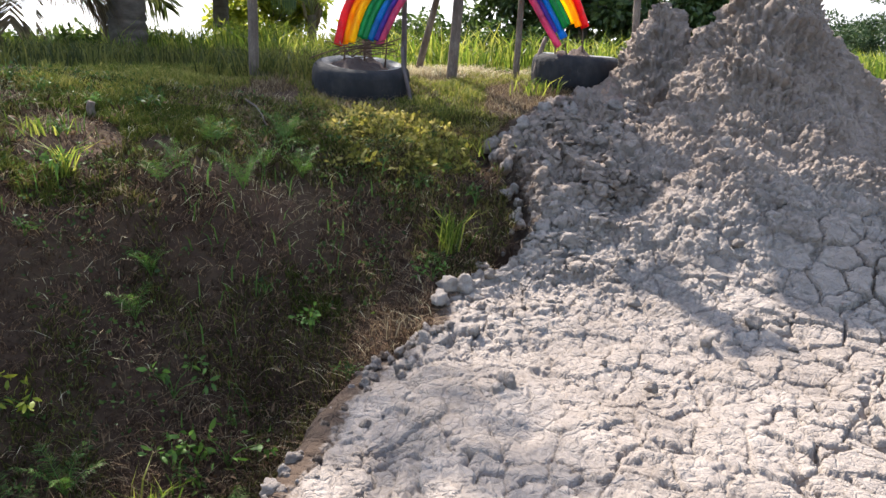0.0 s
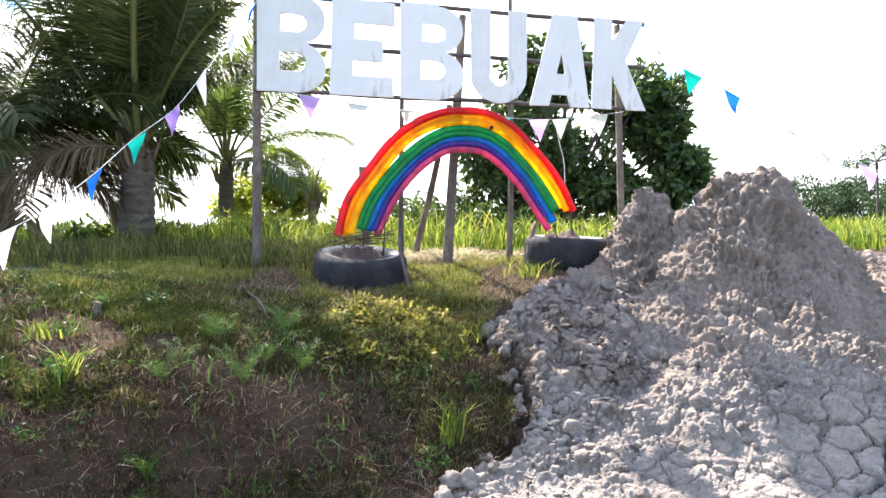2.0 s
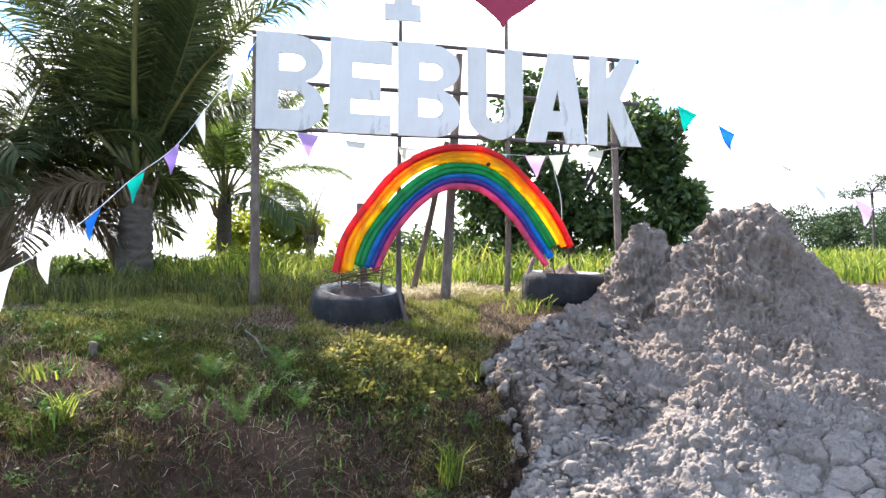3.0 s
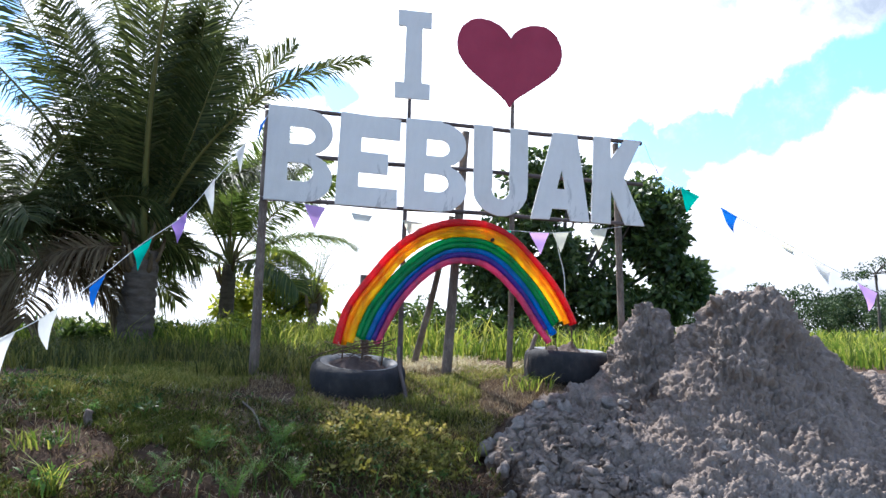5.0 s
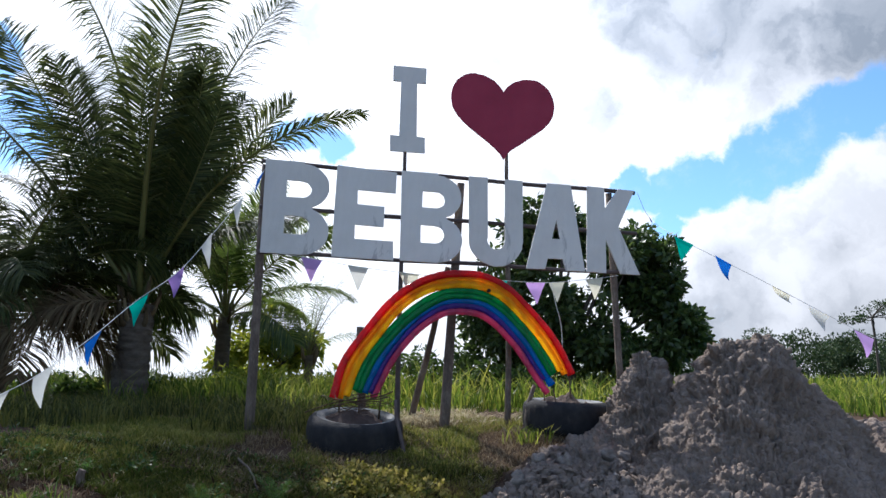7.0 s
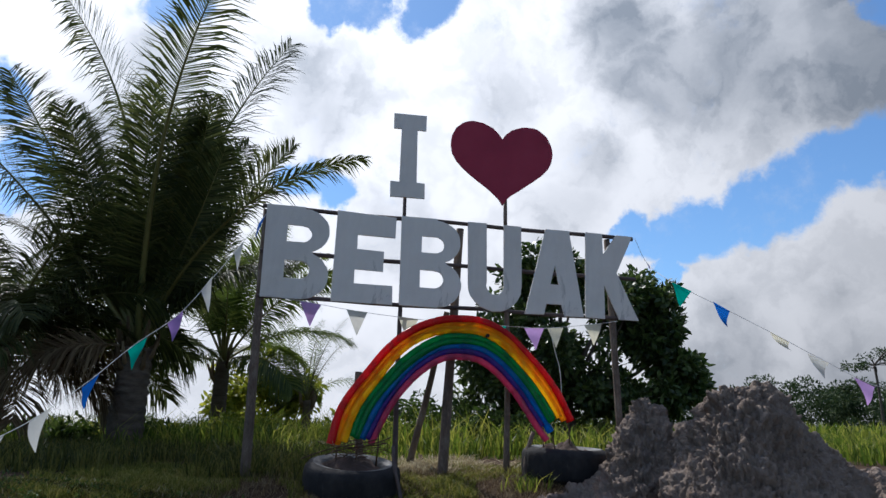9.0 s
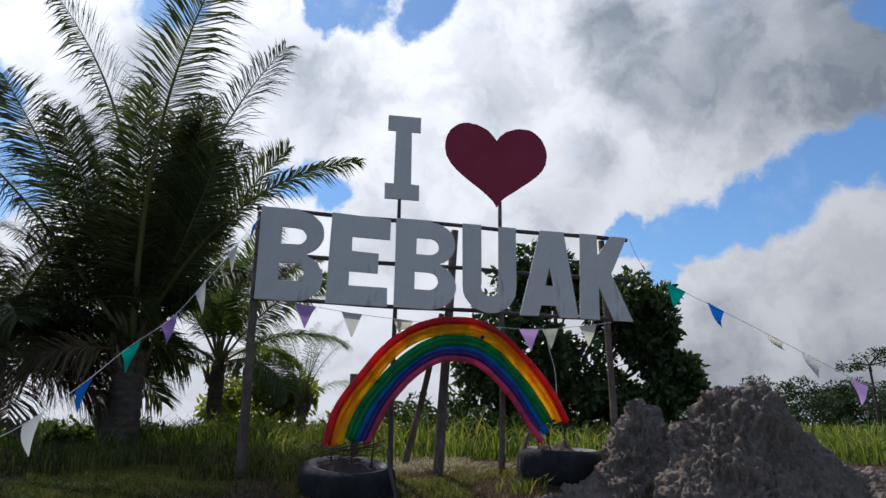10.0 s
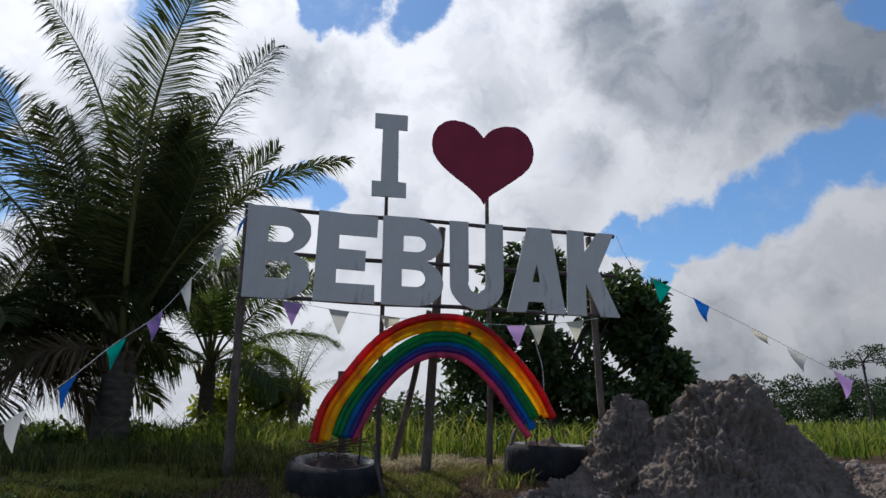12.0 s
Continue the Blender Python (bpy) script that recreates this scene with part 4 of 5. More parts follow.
# ---- palms ----
def frond_mesh(name, length, rise, fall, mats, leaflet=0.75, seed=0, count=70, twist=0.0, ragged=0.1, roll=0.0, bare=0.2):
    """A feather frond in the x-z plane: its rib starts at the origin at rise degrees above level and bends to fall degrees, with a blade each side all along it."""
    rng = np.random.default_rng(seed)
    n = 24
    s = np.linspace(0, 1, n)
    el = np.radians(rise + (fall - rise) * s**1.5)
    step = length / (n - 1)
    x = np.r_[0, np.cumsum(np.cos(el[:-1]) * step)]
    z = np.r_[0, np.cumsum(np.sin(el[:-1]) * step)]
    side_sway = twist * s**2 * length * 0.25
    rib = np.stack([x, side_sway, z], 1)
    v, f = tube(rib, 0.055 * (1 - 0.9 * s) ** 1.3 * (length / 5), 5)
    verts, faces, which = [v], list(f), [1] * len(f)
    start = len(v)
    for k in range(count):
        t = bare + (1 - bare) * (k + rng.uniform(-0.3, 0.3)) / count
        t = min(max(t, 0.1), 0.995)
        p = np.array([np.interp(t, s, rib[:, c]) for c in range(3)])
        e = np.interp(t, s, el)
        ahead = np.array([np.cos(e), 0, np.sin(e)])
        above, beside = np.array([-np.sin(e), 0, np.cos(e)]), np.array([0, 1.0, 0])
        turn = np.radians(roll) * (0.45 + 0.55 * t)
        above, beside = np.cos(turn) * above - np.sin(turn) * beside, np.cos(turn) * beside + np.sin(turn) * above
        size = leaflet * (0.62 if fall < 17 and rise > 63 else 1.0) * (0.5 + 0.5 * np.sin(np.pi * (0.12 + 0.72 * t))) * (1 - 0.55 * max(0, t - 0.85) / 0.15)
        for way in (-1, 1):
            if rng.random() < ragged * 0.3:
                continue
            lean = np.radians(40 + 34 * (1 - t) ** 0.8 + rng.uniform(-6, 6))
            lift = np.radians(12 + rng.uniform(-14, 16))
            d = np.cos(lean) * ahead + np.sin(lean) * (np.cos(lift) * way * beside + np.sin(lift) * above)
            L = size * rng.uniform(0.85, 1.1)
            hang = np.array([0, 0, -1.0]) * L * rng.uniform(0.18, 0.46) * (0.8 + 0.5 * max(0, np.cos(e)))
            across = np.cross(d, above) + 0.3 * above
            across = across / np.linalg.norm(across) * (0.009 + 0.006 * rng.random()) * (1.0 if 0.3 < leaflet < 0.8 else 1.1 if leaflet > 0.3 else leaflet * 1.6)
            a, m, q = p, p + d * L * 0.5 + hang * 0.22, p + d * L * 0.94 + hang
            verts.append(np.array([a - across * 0.5, a + across * 0.5, m - across, m + across, q]))
            faces += [(start, start + 1, start + 3, start + 2), (start + 2, start + 3, start + 4)]
            which += [0, 0]
            start += 5
    return as_mesh(name, np.concatenate(verts), faces, mats, True, which)


def palm_trunk(height, r0, r1, lean=(0, 0), seed=0):
    rng = np.random.default_rng(seed)
    n = 40
    t = np.linspace(0, 1, n)
    pts = np.stack([lean[0] * t**1.4, lean[1] * t, height * t - 0.15 * (1 - t)], 1)
    r = (r0 + (r1 - r0) * t) * (1 + 0.07 * ((t * n) % 3 < 1)) + 0.06 * np.exp(-t * 9)
    return tube(pts, r, 16, wobble=0.14, seed=seed)


def palm(x, y, height, fronds, mats, label, r0=0.2, r1=0.2, seed=0, leaflet=0.75, lean=(0, 0), boots=14, count=70, sink=0.0):
    z = land_at(x, y) - sink
    thing = empty("coconut_palm", (x, y, z))
    tagged(thing, label, "palm tree", "coconut palms")
    part("trunk", as_mesh("trunk", *palm_trunk(height, r0, r1, lean, seed), TRUNK), thing, "rough grey-brown ringed trunk")
    rng = random.Random(seed)
    top = Vector((lean[0], lean[1], height))
    stubs = []
    for k in range(boots):
        a, h = rng.uniform(0, 6.28), height * rng.uniform(0.72, 1.02)
        f = h / height
        c = np.array([lean[0] * f**1.4, lean[1] * f, h])
        d = np.array([math.cos(a), math.sin(a), 0])
        stubs.append(tube([c + d * r1 * 0.5, c + d * (r1 + 0.05) + (0, 0, 0.13), c + d * (r1 + 0.12 * rng.random() + 0.05) + (0, 0, 0.32 + 0.2 * rng.random())], [0.06, 0.045, 0.02], 6, squash=0.6, seed=k))
    part("leaf_base", as_mesh("leaf_base", *join(stubs), PALM_DRY), thing, "brown fibrous stubs of old leaves")
    for n, (az, rise, fall, length, *rest) in enumerate(fronds):
        dry = bool(rest and rest[0])
        mesh = frond_mesh("frond", length, rise, fall, [PALM_DRY if dry else mats[0], PALM_DRY if dry else mats[1]], leaflet * (0.72 + 0.05 * length), seed * 50 + n, count, rng.uniform(-0.3, 0.3), 0.6 if dry else 0.1,
                          rng.choice((-1, 1)) * 72 * abs(math.cos(radians(az))) * min(1, max(0.45, (fall - 20) / 40)))
        part("frond", mesh, thing, "dry brown hanging frond" if dry else "", Matrix.Translation(top) @ pose(0, 0, 0, rng.uniform(-25, 25), 0, az))
    return thing


# the near palm: heading (0 = along x, 90 = away), first and last slope, length
palm(-4.83, 12.5, 1.72, [(180, 88, 50, 6.9), (100, 86, 76, 6.0), (0, 85, 57, 6.7), (6, 78, 54, 6.3), (3, 64, 6, 5.2), (180, 80, 16, 5.5), (184, 56, 38, 5.3), (-62, 86, 66, 4.5), (70, 84, 70, 5.2),
                         (0, 52, 2, 3.2), (186, 44, -28, 3.2), (-6, 56, -16, 3.0), (-120, 82, 58, 4.3), (-50, 84, 62, 4.6), (-80, 74, 38, 3.8), (140, 80, 56, 4.8), (50, 80, 52, 4.4), (-150, 66, 10, 3.8),
                         (-62, 78, 48, 4.0), (-105, 84, 62, 4.0), (-85, 86, 70, 4.3), (-90, 80, 56, 4.4), (215, 5, -62, 2.4, True)],
     [PALM, RIB], "tall coconut palm with upright feathery fronds and thick trunk", 0.29, 0.25, 3, 1.1, (0.08, 0), 20, 190)
palm(-7.3, 13.0, 1.75, [(15, 48, -20, 3.6), (8, 14, -62, 2.6, True), (-75, 40, -30, 3.0), (-15, 30, -48, 3.0), (-50, 36, -44, 2.8), (-30, 4, -70, 2.4, True), (20, 30, -40, 3.2), (-5, 56, -4, 3.6), (30, 64, 20, 4.0), (5, 52, -10, 4.2), (-40, 55, -5, 3.9), (70, 66, 25, 3.8), (120, 60, 10, 4.0), (170, 56, 5, 4.0), (-100, 60, 5, 3.8), (0, 25, -50, 3.6), (-60, 20, -55, 3.2), (12, 40, -30, 4.0),
                       (40, 12, -60, 3.3), (-20, 5, -68, 2.9, True), (-80, 0, -70, 2.7, True), (20, -8, -72, 2.6, True), (0, -2, -76, 2.7, True), (-45, -6, -76, 2.6, True), (-130, 8, -60, 2.9), (-10, 66, 30, 4.2), (-25, 34, -36, 3.8)],
     [PALM, RIB], "coconut palm with drooping green and dry brown fronds", 0.24, 0.21, 11, 1.0, (0, 0), 14, 135)
palm(-4.05, 15.5, 1.75, [(95, 85, 60, 3.5), (20, 70, 15, 3.4), (160, 70, 15, 3.4), (-30, 60, 0, 3.1), (-150, 62, 0, 3.1), (50, 76, 40, 3.6), (130, 78, 45, 3.5), (0, 40, -40, 2.9), (180, 40, -40, 2.8), (-70, 60, 5, 2.9),
                        (-110, 20, -55, 2.4), (-40, 10, -60, 2.3), (60, 30, -40, 2.7), (150, 15, -60, 2.3), (-10, 78, 50, 3.4)],
     [PALM_LIGHT, RIB], "young coconut palm with bright arching fronds", 0.16, 0.14, 21, 0.78, (0.05, 0), 8, 165)
palm(-2.4, 17.0, 1.0, [(180, 84, 60, 1.9), (150, 86, 70, 2.0), (90, 86, 74, 2.1), (20, 84, 64, 2.2), (0, 78, 44, 2.1), (0, 70, 30, 1.8), (180, 72, 36, 1.7), (-60, 80, 60, 1.6), (-120, 80, 60, 1.6), (186, 44, -20, 1.3), (-10, 44, -20, 1.3)],
     [PALM_LIGHT, RIB], "small coconut palm with a fan of upright fronds", 0.10, 0.09, 31, 0.36, (0, 0), 6, 40)
palm(-11.0, 17.0, 2.2, [(30, 62, 10, 3.4), (0, 52, -10, 3.4), (-40, 55, -5, 3.2), (70, 66, 25, 3.4), (120, 60, 10, 3.4), (170, 60, 10, 3.4), (-100, 60, 5, 3.2), (0, 25, -50, 3.0), (-60, 20, -55, 2.8), (-130, 20, -50, 2.8), (200, 25, -50, 3.0)],
     [PALM, RIB], "coconut palm standing behind the others", 0.2, 0.18, 41, 1.0, (0.2, 0), 10, 90)


# ---- leaves, bushes, trees ----
def leaf_cloud(name, centres, radii, count, size, mat, seed, flat=0.55, slim=0.42):
    """Many small bent leaves gathered round twig ends: each is four triangles."""
    rng = np.random.default_rng(seed)
    c = np.asarray(centres, float)
    r = np.asarray(radii, float)
    w = r**2
    pick = rng.choice(len(c), count, p=w / w.sum())
    d = rng.normal(size=(count, 3))
    d /= np.linalg.norm(d, axis=1)[:, None]
    pos = c[pick] + d * (r[pick] * rng.random(count) ** 0.45)[:, None] * np.array([1, 1, 0.8])
    out = d + rng.normal(size=(count, 3)) * 0.6 + np.array([0, 0, -0.25])
    out /= np.linalg.norm(out, axis=1)[:, None]
    face = np.cross(out, rng.normal(size=(count, 3)) * flat + np.array([0.0, 0.0, 0.1]))
    face /= np.linalg.norm(face, axis=1)[:, None] + 1e-9
    up = np.cross(face, out)
    L = (size * rng.uniform(0.6, 1.25, count))[:, None]
    W = L * slim
    v = np.stack([pos, pos + out * L * 0.35 + face * W * 0.5 + up * L * 0.06, pos + out * L * 0.35 - face * W * 0.5 + up * L * 0.06,
                  pos + out * L * 0.72 + face * W * 0.38, pos + out * L * 0.72 - face * W * 0.38, pos + out * L - up * L * 0.12], 1)
    k = np.arange(count)[:, None] * 6
    f = np.concatenate([k + np.array([[0, 1, 2]]), k + np.array([[1, 3, 2]]), k + np.array([[2, 3, 4]]), k + np.array([[3, 5, 4]])])
    return quick_mesh(name, v.reshape(-1, 3), f, mat)


def limb_set(centres, foot, fork, r0, seed):
    rng = np.random.default_rng(seed)
    out = []
    for c in centres:
        c = np.asarray(c)
        mid = (np.asarray(fork) + c) / 2 + rng.normal(size=3) * 0.15
        out.append(tube(spline([foot, fork, mid, c], 12), np.linspace(r0, r0 * 0.16, 12), 6, seed=seed))
    return join(out)


def tree(name, x, y, lobes, per_lobe, leaves, size, mat, trunk_r, fork, label, category, seed, clump=0.55, slim=0.42, sink=0.1):
    """lobes: centre and half-size of the crown's masses, from the tree's foot."""
    z = land_at(x, y) - sink
    thing = empty(name, (x, y, z))
    tagged(thing, label, category)
    rng = np.random.default_rng(seed)
    spots = []
    for cx, cy, cz, rx, ry, rz in lobes:
        for _ in range(per_lobe):
            d = rng.normal(size=3)
            d /= np.linalg.norm(d)
            k = rng.random() ** 0.4
            spots.append((cx + d[0] * rx * k, cy + d[1] * ry * k, max(cz + d[2] * rz * k, 0.15)))
    spots = np.array(spots)
    part("trunk", as_mesh("trunk", *tube(spline([(0, 0, -0.1), (0.04, 0, fork * 0.5), (0, 0.03, fork)], 10), np.linspace(trunk_r, trunk_r * 0.7, 10), 10, wobble=0.15, seed=seed), BARK), thing)
    some = spots[rng.permutation(len(spots))[: min(16, len(spots))]]
    part("branch", as_mesh("branch", *limb_set(some, (0, 0, fork * 0.85), (0, 0, fork), trunk_r * 0.5, seed), BARK), thing)
    part("crown", leaf_cloud("crown", spots, clump * rng.uniform(0.6, 1.2, len(spots)), leaves, size, mat, seed, slim=slim), thing, "dense crown of separate leaves")
    return thing


tree("broadleaf_tree", 3.1, 15.0, [(0.0, 0, 2.6, 1.9, 1.6, 1.5), (-0.2, 0, 3.65, 1.0, 1.0, 0.6), (1.55, -0.2, 3.1, 0.75, 0.8, 0.85), (1.8, -0.2, 2.4, 0.5, 0.6, 0.5), (2.35, -0.2, 1.55, 0.5, 0.7, 0.4),
                                   (1.3, -0.2, 1.2, 1.3, 1.0, 0.55), (-0.6, 0, 1.2, 1.6, 1.1, 0.8), (-1.3, 0, 2.0, 0.8, 0.9, 1.1)],
     30, 30000, 0.18, LEAF, 0.2, 1.1, "dark green broadleaf tree with dense glossy leaves", "tree", 51, 0.33)
tree("roadside_bush", -3.6, 17.6, [(0, 0, 1.5, 0.85, 0.6, 1.0), (-0.8, 0.2, 1.1, 0.6, 0.5, 0.8), (0.8, 0.1, 1.1, 0.7, 0.5, 0.8)], 16, 3400, 0.19, BUSH, 0.05, 0.4, "yellow-green leafy bush in the grass", "bush", 52, 0.3)
for n, (x, y, s, lab) in enumerate([(-6.1, 13.6, 0.4, 1), (-1.2, 13.6, 0.5, 0), (-0.2, 15.5, 0.95, 1), (0.7, 16.0, 1.05, 1), (-3.4, 14.6, 0.7, 0), (1.6, 13.4, 0.7, 1), (5.6, 14.6, 0.8, 1), (-8.6, 16.5, 0.6, 1), (-7.6, 16.2, 0.4, 1), (-6.5, 17.0, 0.6, 1), (-5.5, 15.6, 0.45, 1)]):
    tree("shrub", x, y, [(0, 0, 0.75 * s, 0.75 * s, 0.6 * s, 0.65 * s), (-0.6 * s, 0.2, 0.5 * s, 0.6 * s, 0.5 * s, 0.45 * s), (0.65 * s, 0, 0.55 * s, 0.6 * s, 0.5 * s, 0.5 * s)], 10, 1500, 0.14, SHRUB if lab else BUSH, 0.04, 0.3 * s,
         "green leafy shrub at the edge of the field", "shrub", 60 + n, 0.26)

# distant umbrella tree
tree("umbrella_tree", 28.5, 42.0, [(0.4, 0, 4.75, 1.7, 1.4, 0.10), (-1.3, 0, 4.15, 0.9, 0.8, 0.08), (0.8, 0, 5.1, 0.8, 0.8, 0.08), (1.7, 0, 4.3, 0.8, 0.8, 0.08)], 12, 1100, 0.17, FAR, 0.09, 4.2, "slender flat-crowned tree in the distance", "tree", 80, 0.26)
# far edge of wood
far_rng = np.random.default_rng(81)
spots, sizes = [], []
for k in range(420):
    x = far_rng.uniform(-75, 85) if k % 2 else far_rng.uniform(27, 58)
    y = 62 + far_rng.uniform(-4, 12) - 0.12 * abs(x)
    tall = 0.5 if x < 5 else 2.2 if x < 27 else 3.7
    h = far_rng.uniform(0.1, 1) * tall
    spots.append((x, y, float(land(np.array([x]), np.array([y]))[0]) + h)), sizes.append(far_rng.uniform(0.7, 1.3))
wood = new("far_wood", leaf_cloud("far_wood", spots, sizes, 130000, 0.26, FAR, 82))
tagged(wood, "low green treeline at the far edge of the field", "treeline", kind="stuff")


# ---- grass ----
def blades(name, x, y, h, w, mat, seed, bend=0.5, lift=0.0, over=None):
    rng = np.random.default_rng(seed)
    n = len(x)
    z = (land(x, y) if over is None else over) + lift - 0.02
    a = rng.uniform(0, 2 * np.pi, n)
    b = rng.uniform(0, 2 * np.pi, n)
    side = np.stack([np.cos(a), np.sin(a), 0 * a], 1) * (w / 2)[:, None]
    lean = np.stack([np.cos(b), np.sin(b), 0 * b], 1) * (h * bend * rng.random(n))[:, None]
    p = np.stack([x, y, z], 1)
    mid = p + lean * 0.3 + np.array([0, 0, 1]) * (h * 0.58)[:, None]
    tip = p + lean + np.array([0, 0, 1]) * (h * (1 - 0.25 * rng.random(n)))[:, None]
    v = np.stack([p - side, p + side, mid - side * 0.75, mid + side * 0.75, tip], 1).reshape(-1, 3)
    k = np.arange(n)[:, None] * 5
    f = np.concatenate([k + np.array([[0, 1, 3]]), k + np.array([[0, 3, 2]]), k + np.array([[2, 3, 4]])])
    return new(name, quick_mesh(name, v, f, mat))


def scatter(n, x0, x1, y0, y1, seed, patch=0.0, patch_scale=1.2, keep=None):
    rng = np.random.default_rng(seed)
    x, y = rng.uniform(x0, x1, n), rng.uniform(y0, y1, n)
    ok = (mud_inside(x, y) < -0.03) | (y > 8.9) | (x > 7.5)
    if patch:
        ok &= fbm(np.stack([x, y, 0 * x], 1) * patch_scale, 3, seed) > patch
    if keep is not None:
        ok &= keep(x, y)
    return x[ok], y[ok]


rng = np.random.default_rng(90)
x, y = scatter(36000, -13, 17, 9.6, 17, 91, 0.40)
ok = y > 9.9 + 0.5 * np.sin(x * 1.7) + np.where((x > -0.2) & (x < 1.6), 0.8, 0) + np.clip((-1.8 - x) * 0.9, 0, 2.2)
# grass left of here takes the darker tones that carry palm shade
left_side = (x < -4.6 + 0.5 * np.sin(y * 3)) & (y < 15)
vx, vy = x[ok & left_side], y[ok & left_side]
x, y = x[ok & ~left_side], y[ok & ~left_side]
tagged(blades("shaded_grass", vx, vy, rng.uniform(0.1, 0.36, len(vx)), rng.uniform(0.012, 0.024, len(vx)), SHADED_VERGE, 139, 1.2), "grass under the palms, their shade put into its dull green", "grass", kind="stuff")
tagged(blades("field_grass", x, y, (0.20 + 1.0 * np.clip(fbm(np.stack([x, y, 0 * x], 1) * 0.7, 3, 130) - 0.1, 0, 1)) * rng.uniform(0.35, 1.2, len(x)) * np.where(x > 4, 0.55, 1.0), rng.uniform(0.014, 0.034, len(x)), GRASS, 92, 1.0), "tall bright green grass of the field", "grass", kind="stuff")
x, y = scatter(40000, -40, 60, 17, 45, 93)
tagged(blades("far_grass", x, y, rng.uniform(0.3, 0.7, len(x)), rng.uniform(0.05, 0.10, len(x)), GRASS, 94, 0.6), "green grass of the field in the distance", "grass", kind="stuff")
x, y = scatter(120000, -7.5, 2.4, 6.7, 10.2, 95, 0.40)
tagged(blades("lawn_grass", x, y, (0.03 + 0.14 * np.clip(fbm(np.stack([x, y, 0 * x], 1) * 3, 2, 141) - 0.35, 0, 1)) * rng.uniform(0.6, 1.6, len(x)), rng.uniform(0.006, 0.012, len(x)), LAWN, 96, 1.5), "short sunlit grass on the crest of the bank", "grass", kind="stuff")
x, y = scatter(95000, -7, -0.9, 5.1, 6.9, 142, 0.42)
ok = y > 5.35 + 0.25 * np.sin(x * 2.3) + 0.15 * np.sin(x * 7.1)
x, y = x[ok], y[ok]
tagged(blades("shoulder_grass", x, y, rng.uniform(0.03, 0.09, len(x)), rng.uniform(0.006, 0.012, len(x)), SHOULDER, 143, 1.7), "green grass on the rounded shoulder of the bank", "grass", kind="stuff")
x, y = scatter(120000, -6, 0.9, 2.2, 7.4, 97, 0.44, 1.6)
tagged(blades("bank_grass", x, y, rng.uniform(0.03, 0.10, len(x)), rng.uniform(0.005, 0.011, len(x)), SHADED_TURF, 98, 2.0), "matted olive grass on the bank's face, darkened for its shade", "grass", kind="stuff")
x, y = scatter(30000, -6, 0.9, 2.2, 7.6, 99, 0.44, 1.1)
tagged(blades("dry_grass", x, y, rng.uniform(0.03, 0.10, len(x)), rng.uniform(0.003, 0.007, len(x)), STRAW, 100, 4.2), "dead brown grass hanging on the bank", "grass", kind="stuff")
x, y = scatter(15000, -0.8, 2.4, 8.9, 10.8, 101, 0.5, 2.2)
tagged(blades("straw_litter", x, y, rng.uniform(0.05, 0.16, len(x)), rng.uniform(0.008, 0.016, len(x)), PALE_STRAW, 102, 3.0), "pale straw littered behind the sign", "straw", kind="stuff")
x, y = scatter(26000, -2.4, 2.4, 6.6, 9.4, 131, 0.42)
tagged(blades("lawn_straw", x, y, rng.uniform(0.03, 0.10, len(x)), rng.uniform(0.004, 0.008, len(x)), STRAW, 132, 3.0), "dry straw and stems scattered over the lawn", "straw", kind="stuff")
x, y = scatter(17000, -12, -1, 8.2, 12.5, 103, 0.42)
tagged(blades("verge_weeds", x, y, rng.uniform(0.10, 0.42, len(x)), rng.uniform(0.008, 0.02, len(x)), SHADED_VERGE, 104, 1.1), "ragged weeds along the crest, the palms' shade put into their green", "weeds", kind="stuff")
x, y = scatter(1500, -6, -0.4, 2.2, 6.2, 105, 0.55)
bw_rng = np.random.default_rng(120)
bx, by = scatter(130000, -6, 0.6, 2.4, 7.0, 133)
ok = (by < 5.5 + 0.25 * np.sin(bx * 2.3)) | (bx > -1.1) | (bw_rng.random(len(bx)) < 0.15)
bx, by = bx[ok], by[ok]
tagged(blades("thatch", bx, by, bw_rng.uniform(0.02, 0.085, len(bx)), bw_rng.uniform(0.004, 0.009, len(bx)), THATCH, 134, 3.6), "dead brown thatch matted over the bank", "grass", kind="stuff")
bx, by = scatter(5200, -5.5, 0.5, 3.0, 7.4, 121, 0.53, 1.3)
spots = np.stack([bx, by, land(bx, by) + 0.03], 1)
tagged(new("creeper_leaves", leaf_cloud("creeper_leaves", spots, np.full(len(bx), 0.07), 7500, 0.038, SHRUB, 122, slim=0.5)), "small green creeping leaves over the bank", "weeds", kind="stuff")
bx, by = scatter(1500, -5.5, 0.4, 3.0, 7.2, 123, 0.5, 1.3)
spots = np.stack([bx, by, land(bx, by) + 0.02], 1)
tagged(new("dead_leaves", leaf_cloud("dead_leaves", spots, np.full(len(bx), 0.08), 2000, 0.07, THATCH, 124, slim=0.25)), "dead brown leaves caught on the bank", "leaf litter", kind="stuff")
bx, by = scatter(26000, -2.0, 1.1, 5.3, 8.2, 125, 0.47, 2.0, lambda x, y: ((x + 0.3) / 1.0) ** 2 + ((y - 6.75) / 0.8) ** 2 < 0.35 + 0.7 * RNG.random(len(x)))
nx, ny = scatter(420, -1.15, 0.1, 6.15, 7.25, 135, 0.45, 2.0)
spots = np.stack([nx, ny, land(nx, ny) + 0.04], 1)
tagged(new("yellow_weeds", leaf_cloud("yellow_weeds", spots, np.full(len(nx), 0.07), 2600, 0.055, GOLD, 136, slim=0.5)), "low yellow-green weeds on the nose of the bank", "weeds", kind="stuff")
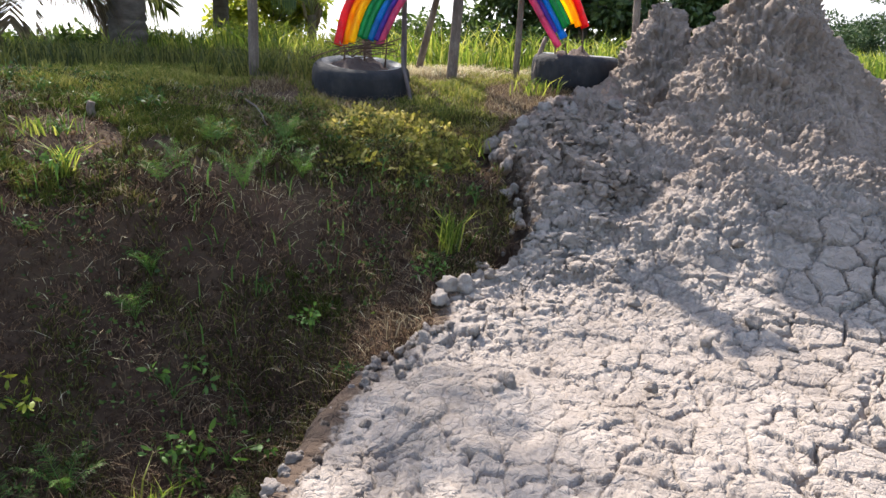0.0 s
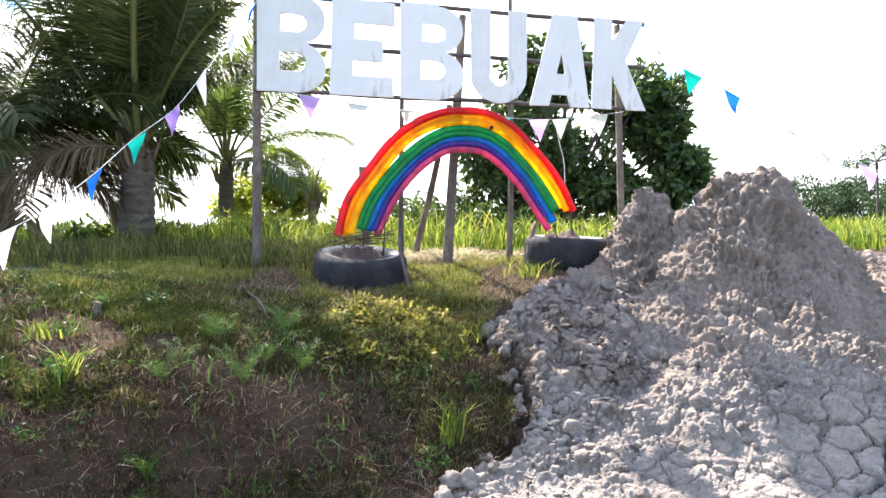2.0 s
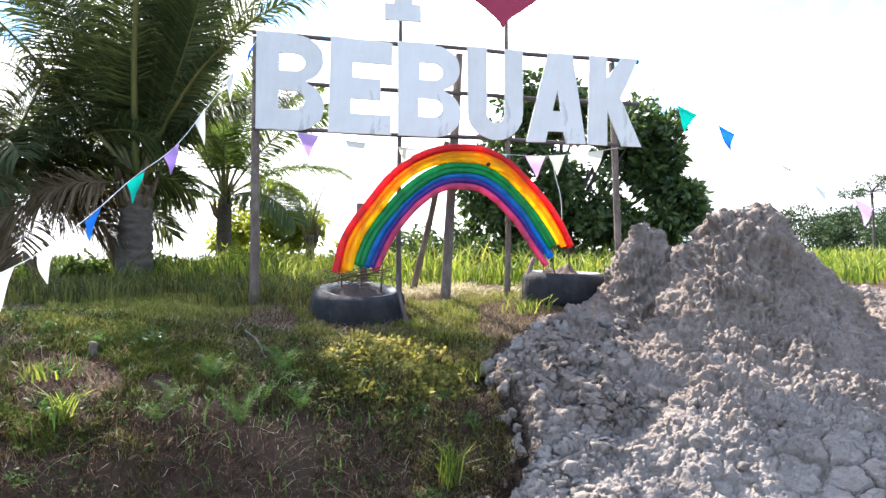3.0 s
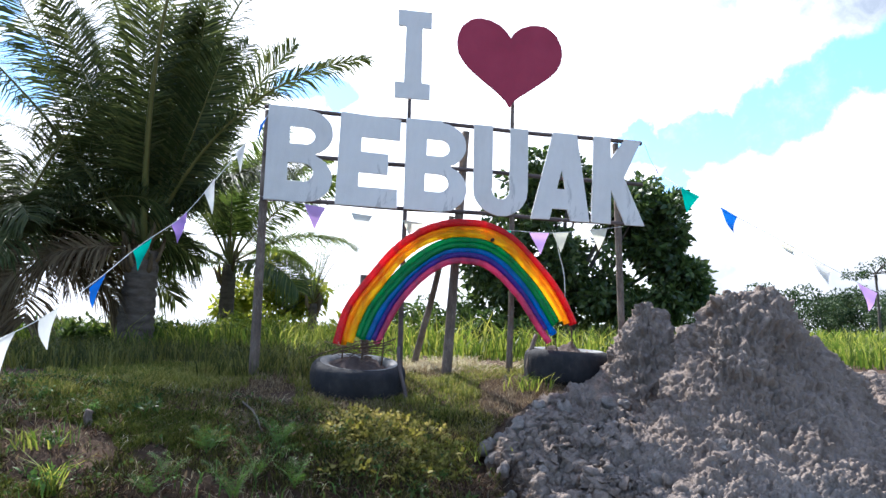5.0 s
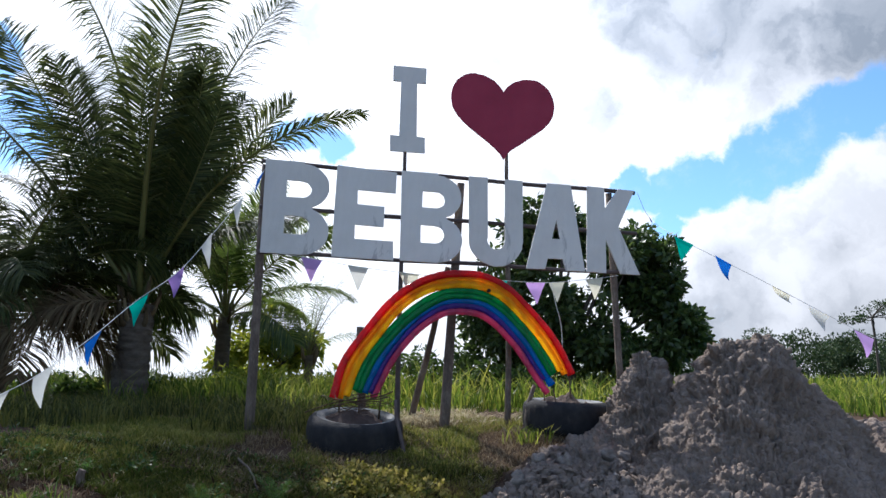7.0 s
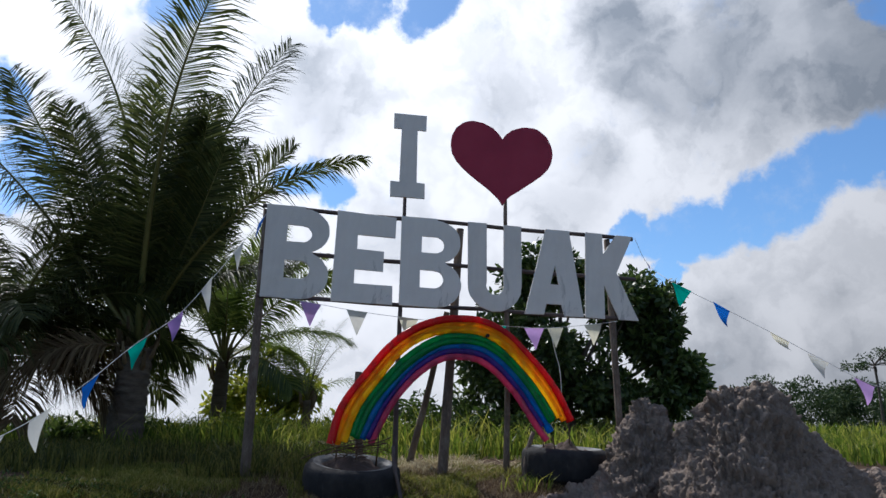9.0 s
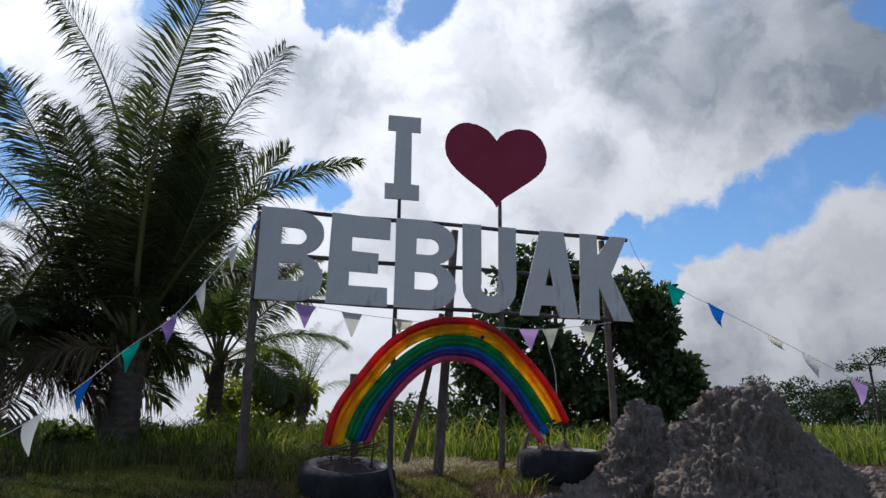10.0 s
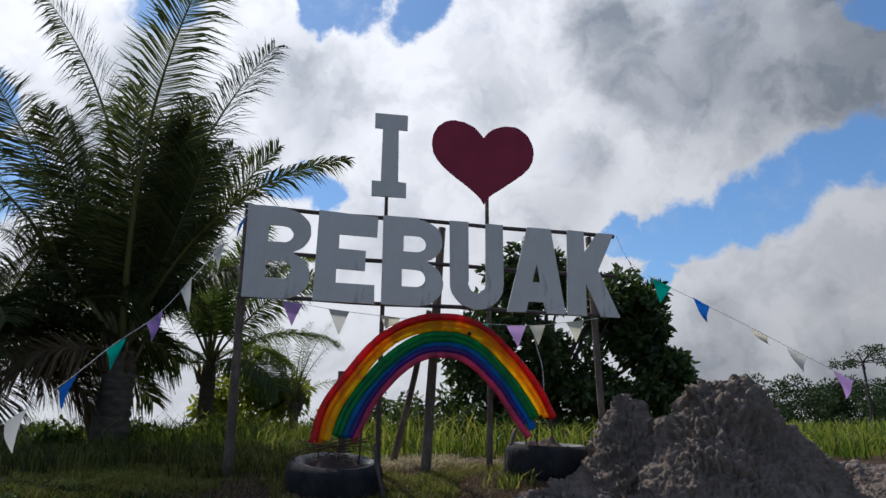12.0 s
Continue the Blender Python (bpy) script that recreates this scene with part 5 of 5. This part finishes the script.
nx, ny = scatter(6500, -5.5, 0.5, 2.6, 7.6, 137, 0.42)
tagged(blades("dead_stems", nx, ny, bw_rng.uniform(0.03, 0.12, len(nx)), bw_rng.uniform(0.003, 0.007, len(nx)), PALE_STRAW, 138, 4.5), "bleached dead stems lying on the bank", "stems", kind="stuff")
tagged(blades("golden_grass", bx, by, bw_rng.uniform(0.025, 0.10, len(bx)), bw_rng.uniform(0.005, 0.010, len(bx)), GOLD, 126, 2.6), "yellowing grass on the nose of the bank, sunlight put into its gold", "grass", kind="stuff")
tagged(blades("bank_weeds", x, y, rng.uniform(0.07, 0.24, len(x)), rng.uniform(0.008, 0.018, len(x)), WEED, 106, 1.0), "green weeds growing on the shaded bank", "weeds", kind="stuff")


def tuft(x, y, n, height, width, mat, label, seed, spread=0.05):
    r = np.random.default_rng(seed)
    bx, by = x + r.normal(size=n) * spread, y + r.normal(size=n) * spread
    z = np.full(n, land_at(x, y))
    ob = blades("grass_tuft", bx, by, r.uniform(0.5, 1, n) * height, np.full(n, width), mat, seed, 1.3, 0.0, z)
    return tagged(ob, label, "grass tuft", kind="stuff")


tuft(-0.12, 5.45, 60, 0.42, 0.014, GRASS, "arching bright green grass tuft at the mud's edge", 110)
tuft(-0.45, 4.75, 40, 0.25, 0.010, STRAW, "thin dry grass tuft by the mud", 111, 0.12)
tuft(1.02, 8.2, 70, 0.26, 0.014, GRASS, "green grass tuft beside the half buried tyre", 112, 0.12)
tuft(0.2, 6.6, 50, 0.25, 0.012, GRASS, "green grass tuft at the crest", 113, 0.14)
tuft(-2.85, 5.4, 30, 0.35, 0.012, GRASS, "tall thin grass tuft on the bank", 114, 0.04)
tuft(-3.2, 5.9, 60, 0.2, 0.014, GRASS, "yellowish grass tuft on the bank", 115, 0.14)
tuft(-1.9, 3.9, 40, 0.3, 0.014, GRASS, "grass tuft low on the shaded bank", 116, 0.08)
tuft(-2.1, 3.1, 40, 0.3, 0.014, GRASS, "grass tuft at the foot of the bank", 117, 0.08)


def fern(x, y, leaves, length, label, seed, leaflet=0.09):
    thing = empty("fern", (x, y, land_at(x, y)))
    tagged(thing, label, "fern", "ferns on the bank")
    r = random.Random(seed)
    for k in range(leaves):
        mesh = frond_mesh("leaf", length * r.uniform(0.7, 1.1), r.uniform(50, 80), r.uniform(5, 40), [WEED, WEED], leaflet, seed * 20 + k, 24)
        part("leaf", mesh, thing, "", pose(0, 0, 0, 0, 0, 360 * k / leaves + r.uniform(-20, 20)))


fern(-1.68, 5.75, 8, 0.46, "bright green fern growing on the bank", 1)
fern(-1.25, 5.95, 6, 0.3, "arching fern on the shaded bank", 2)
fern(-1.45, 6.4, 6, 0.35, "broad-leaved fern near the crest", 3)
fern(-2.0, 6.2, 5, 0.3, "small green fern on the bank", 4)
fern(-2.6, 3.6, 6, 0.4, "dark fern at the foot of the bank", 5)

# leafy weeds and small ferns scattered over the shaded face of the bank
weed_rng = random.Random(17)


def weed_plant(x, y, size, mat, seed):
    z = land_at(x, y)
    r = np.random.default_rng(seed)
    n = 5
    ends = np.stack([r.normal(size=n) * size * 0.5, r.normal(size=n) * size * 0.5, size * r.uniform(0.45, 1.0, n)], 1)
    thing = empty("weed_plant", (x, y, z))
    tagged(thing, "small leafy green weed growing on the brown bank", "weed", "weeds on the bank")
    part("stem", as_mesh("stem", *join([tube(spline([(0, 0, -0.02), e * (0.3, 0.3, 0.55), e], 6), np.linspace(0.005, 0.002, 6), 4) for e in ends]), WEED), thing)
    part("foliage", leaf_cloud("foliage", ends, np.full(n, size * 0.42), 46, size * 0.36, mat, seed, slim=0.4), thing)


for n in range(46):
    y = weed_rng.uniform(3.0, 6.9)
    x = weed_rng.uniform(-4.6, float(np.interp(y, EDGE_Y, EDGE_X)) - 0.12)
    weed_plant(x, y, weed_rng.uniform(0.06, 0.16), SHRUB if n % 4 else WEED, 300 + n)
for n in range(10):
    y = weed_rng.uniform(3.4, 6.3)
    fern(weed_rng.uniform(-4.2, float(np.interp(y, EDGE_Y, EDGE_X)) - 0.35), y, 5, weed_rng.uniform(0.22, 0.4), "green fern growing on the brown bank", 40 + n)
for n in range(16):
    y = weed_rng.uniform(2.9, 4.6)
    weed_plant(weed_rng.uniform(-3.6, -1.5), y, weed_rng.uniform(0.16, 0.30), WEED if n % 2 else BUSH, 400 + n)
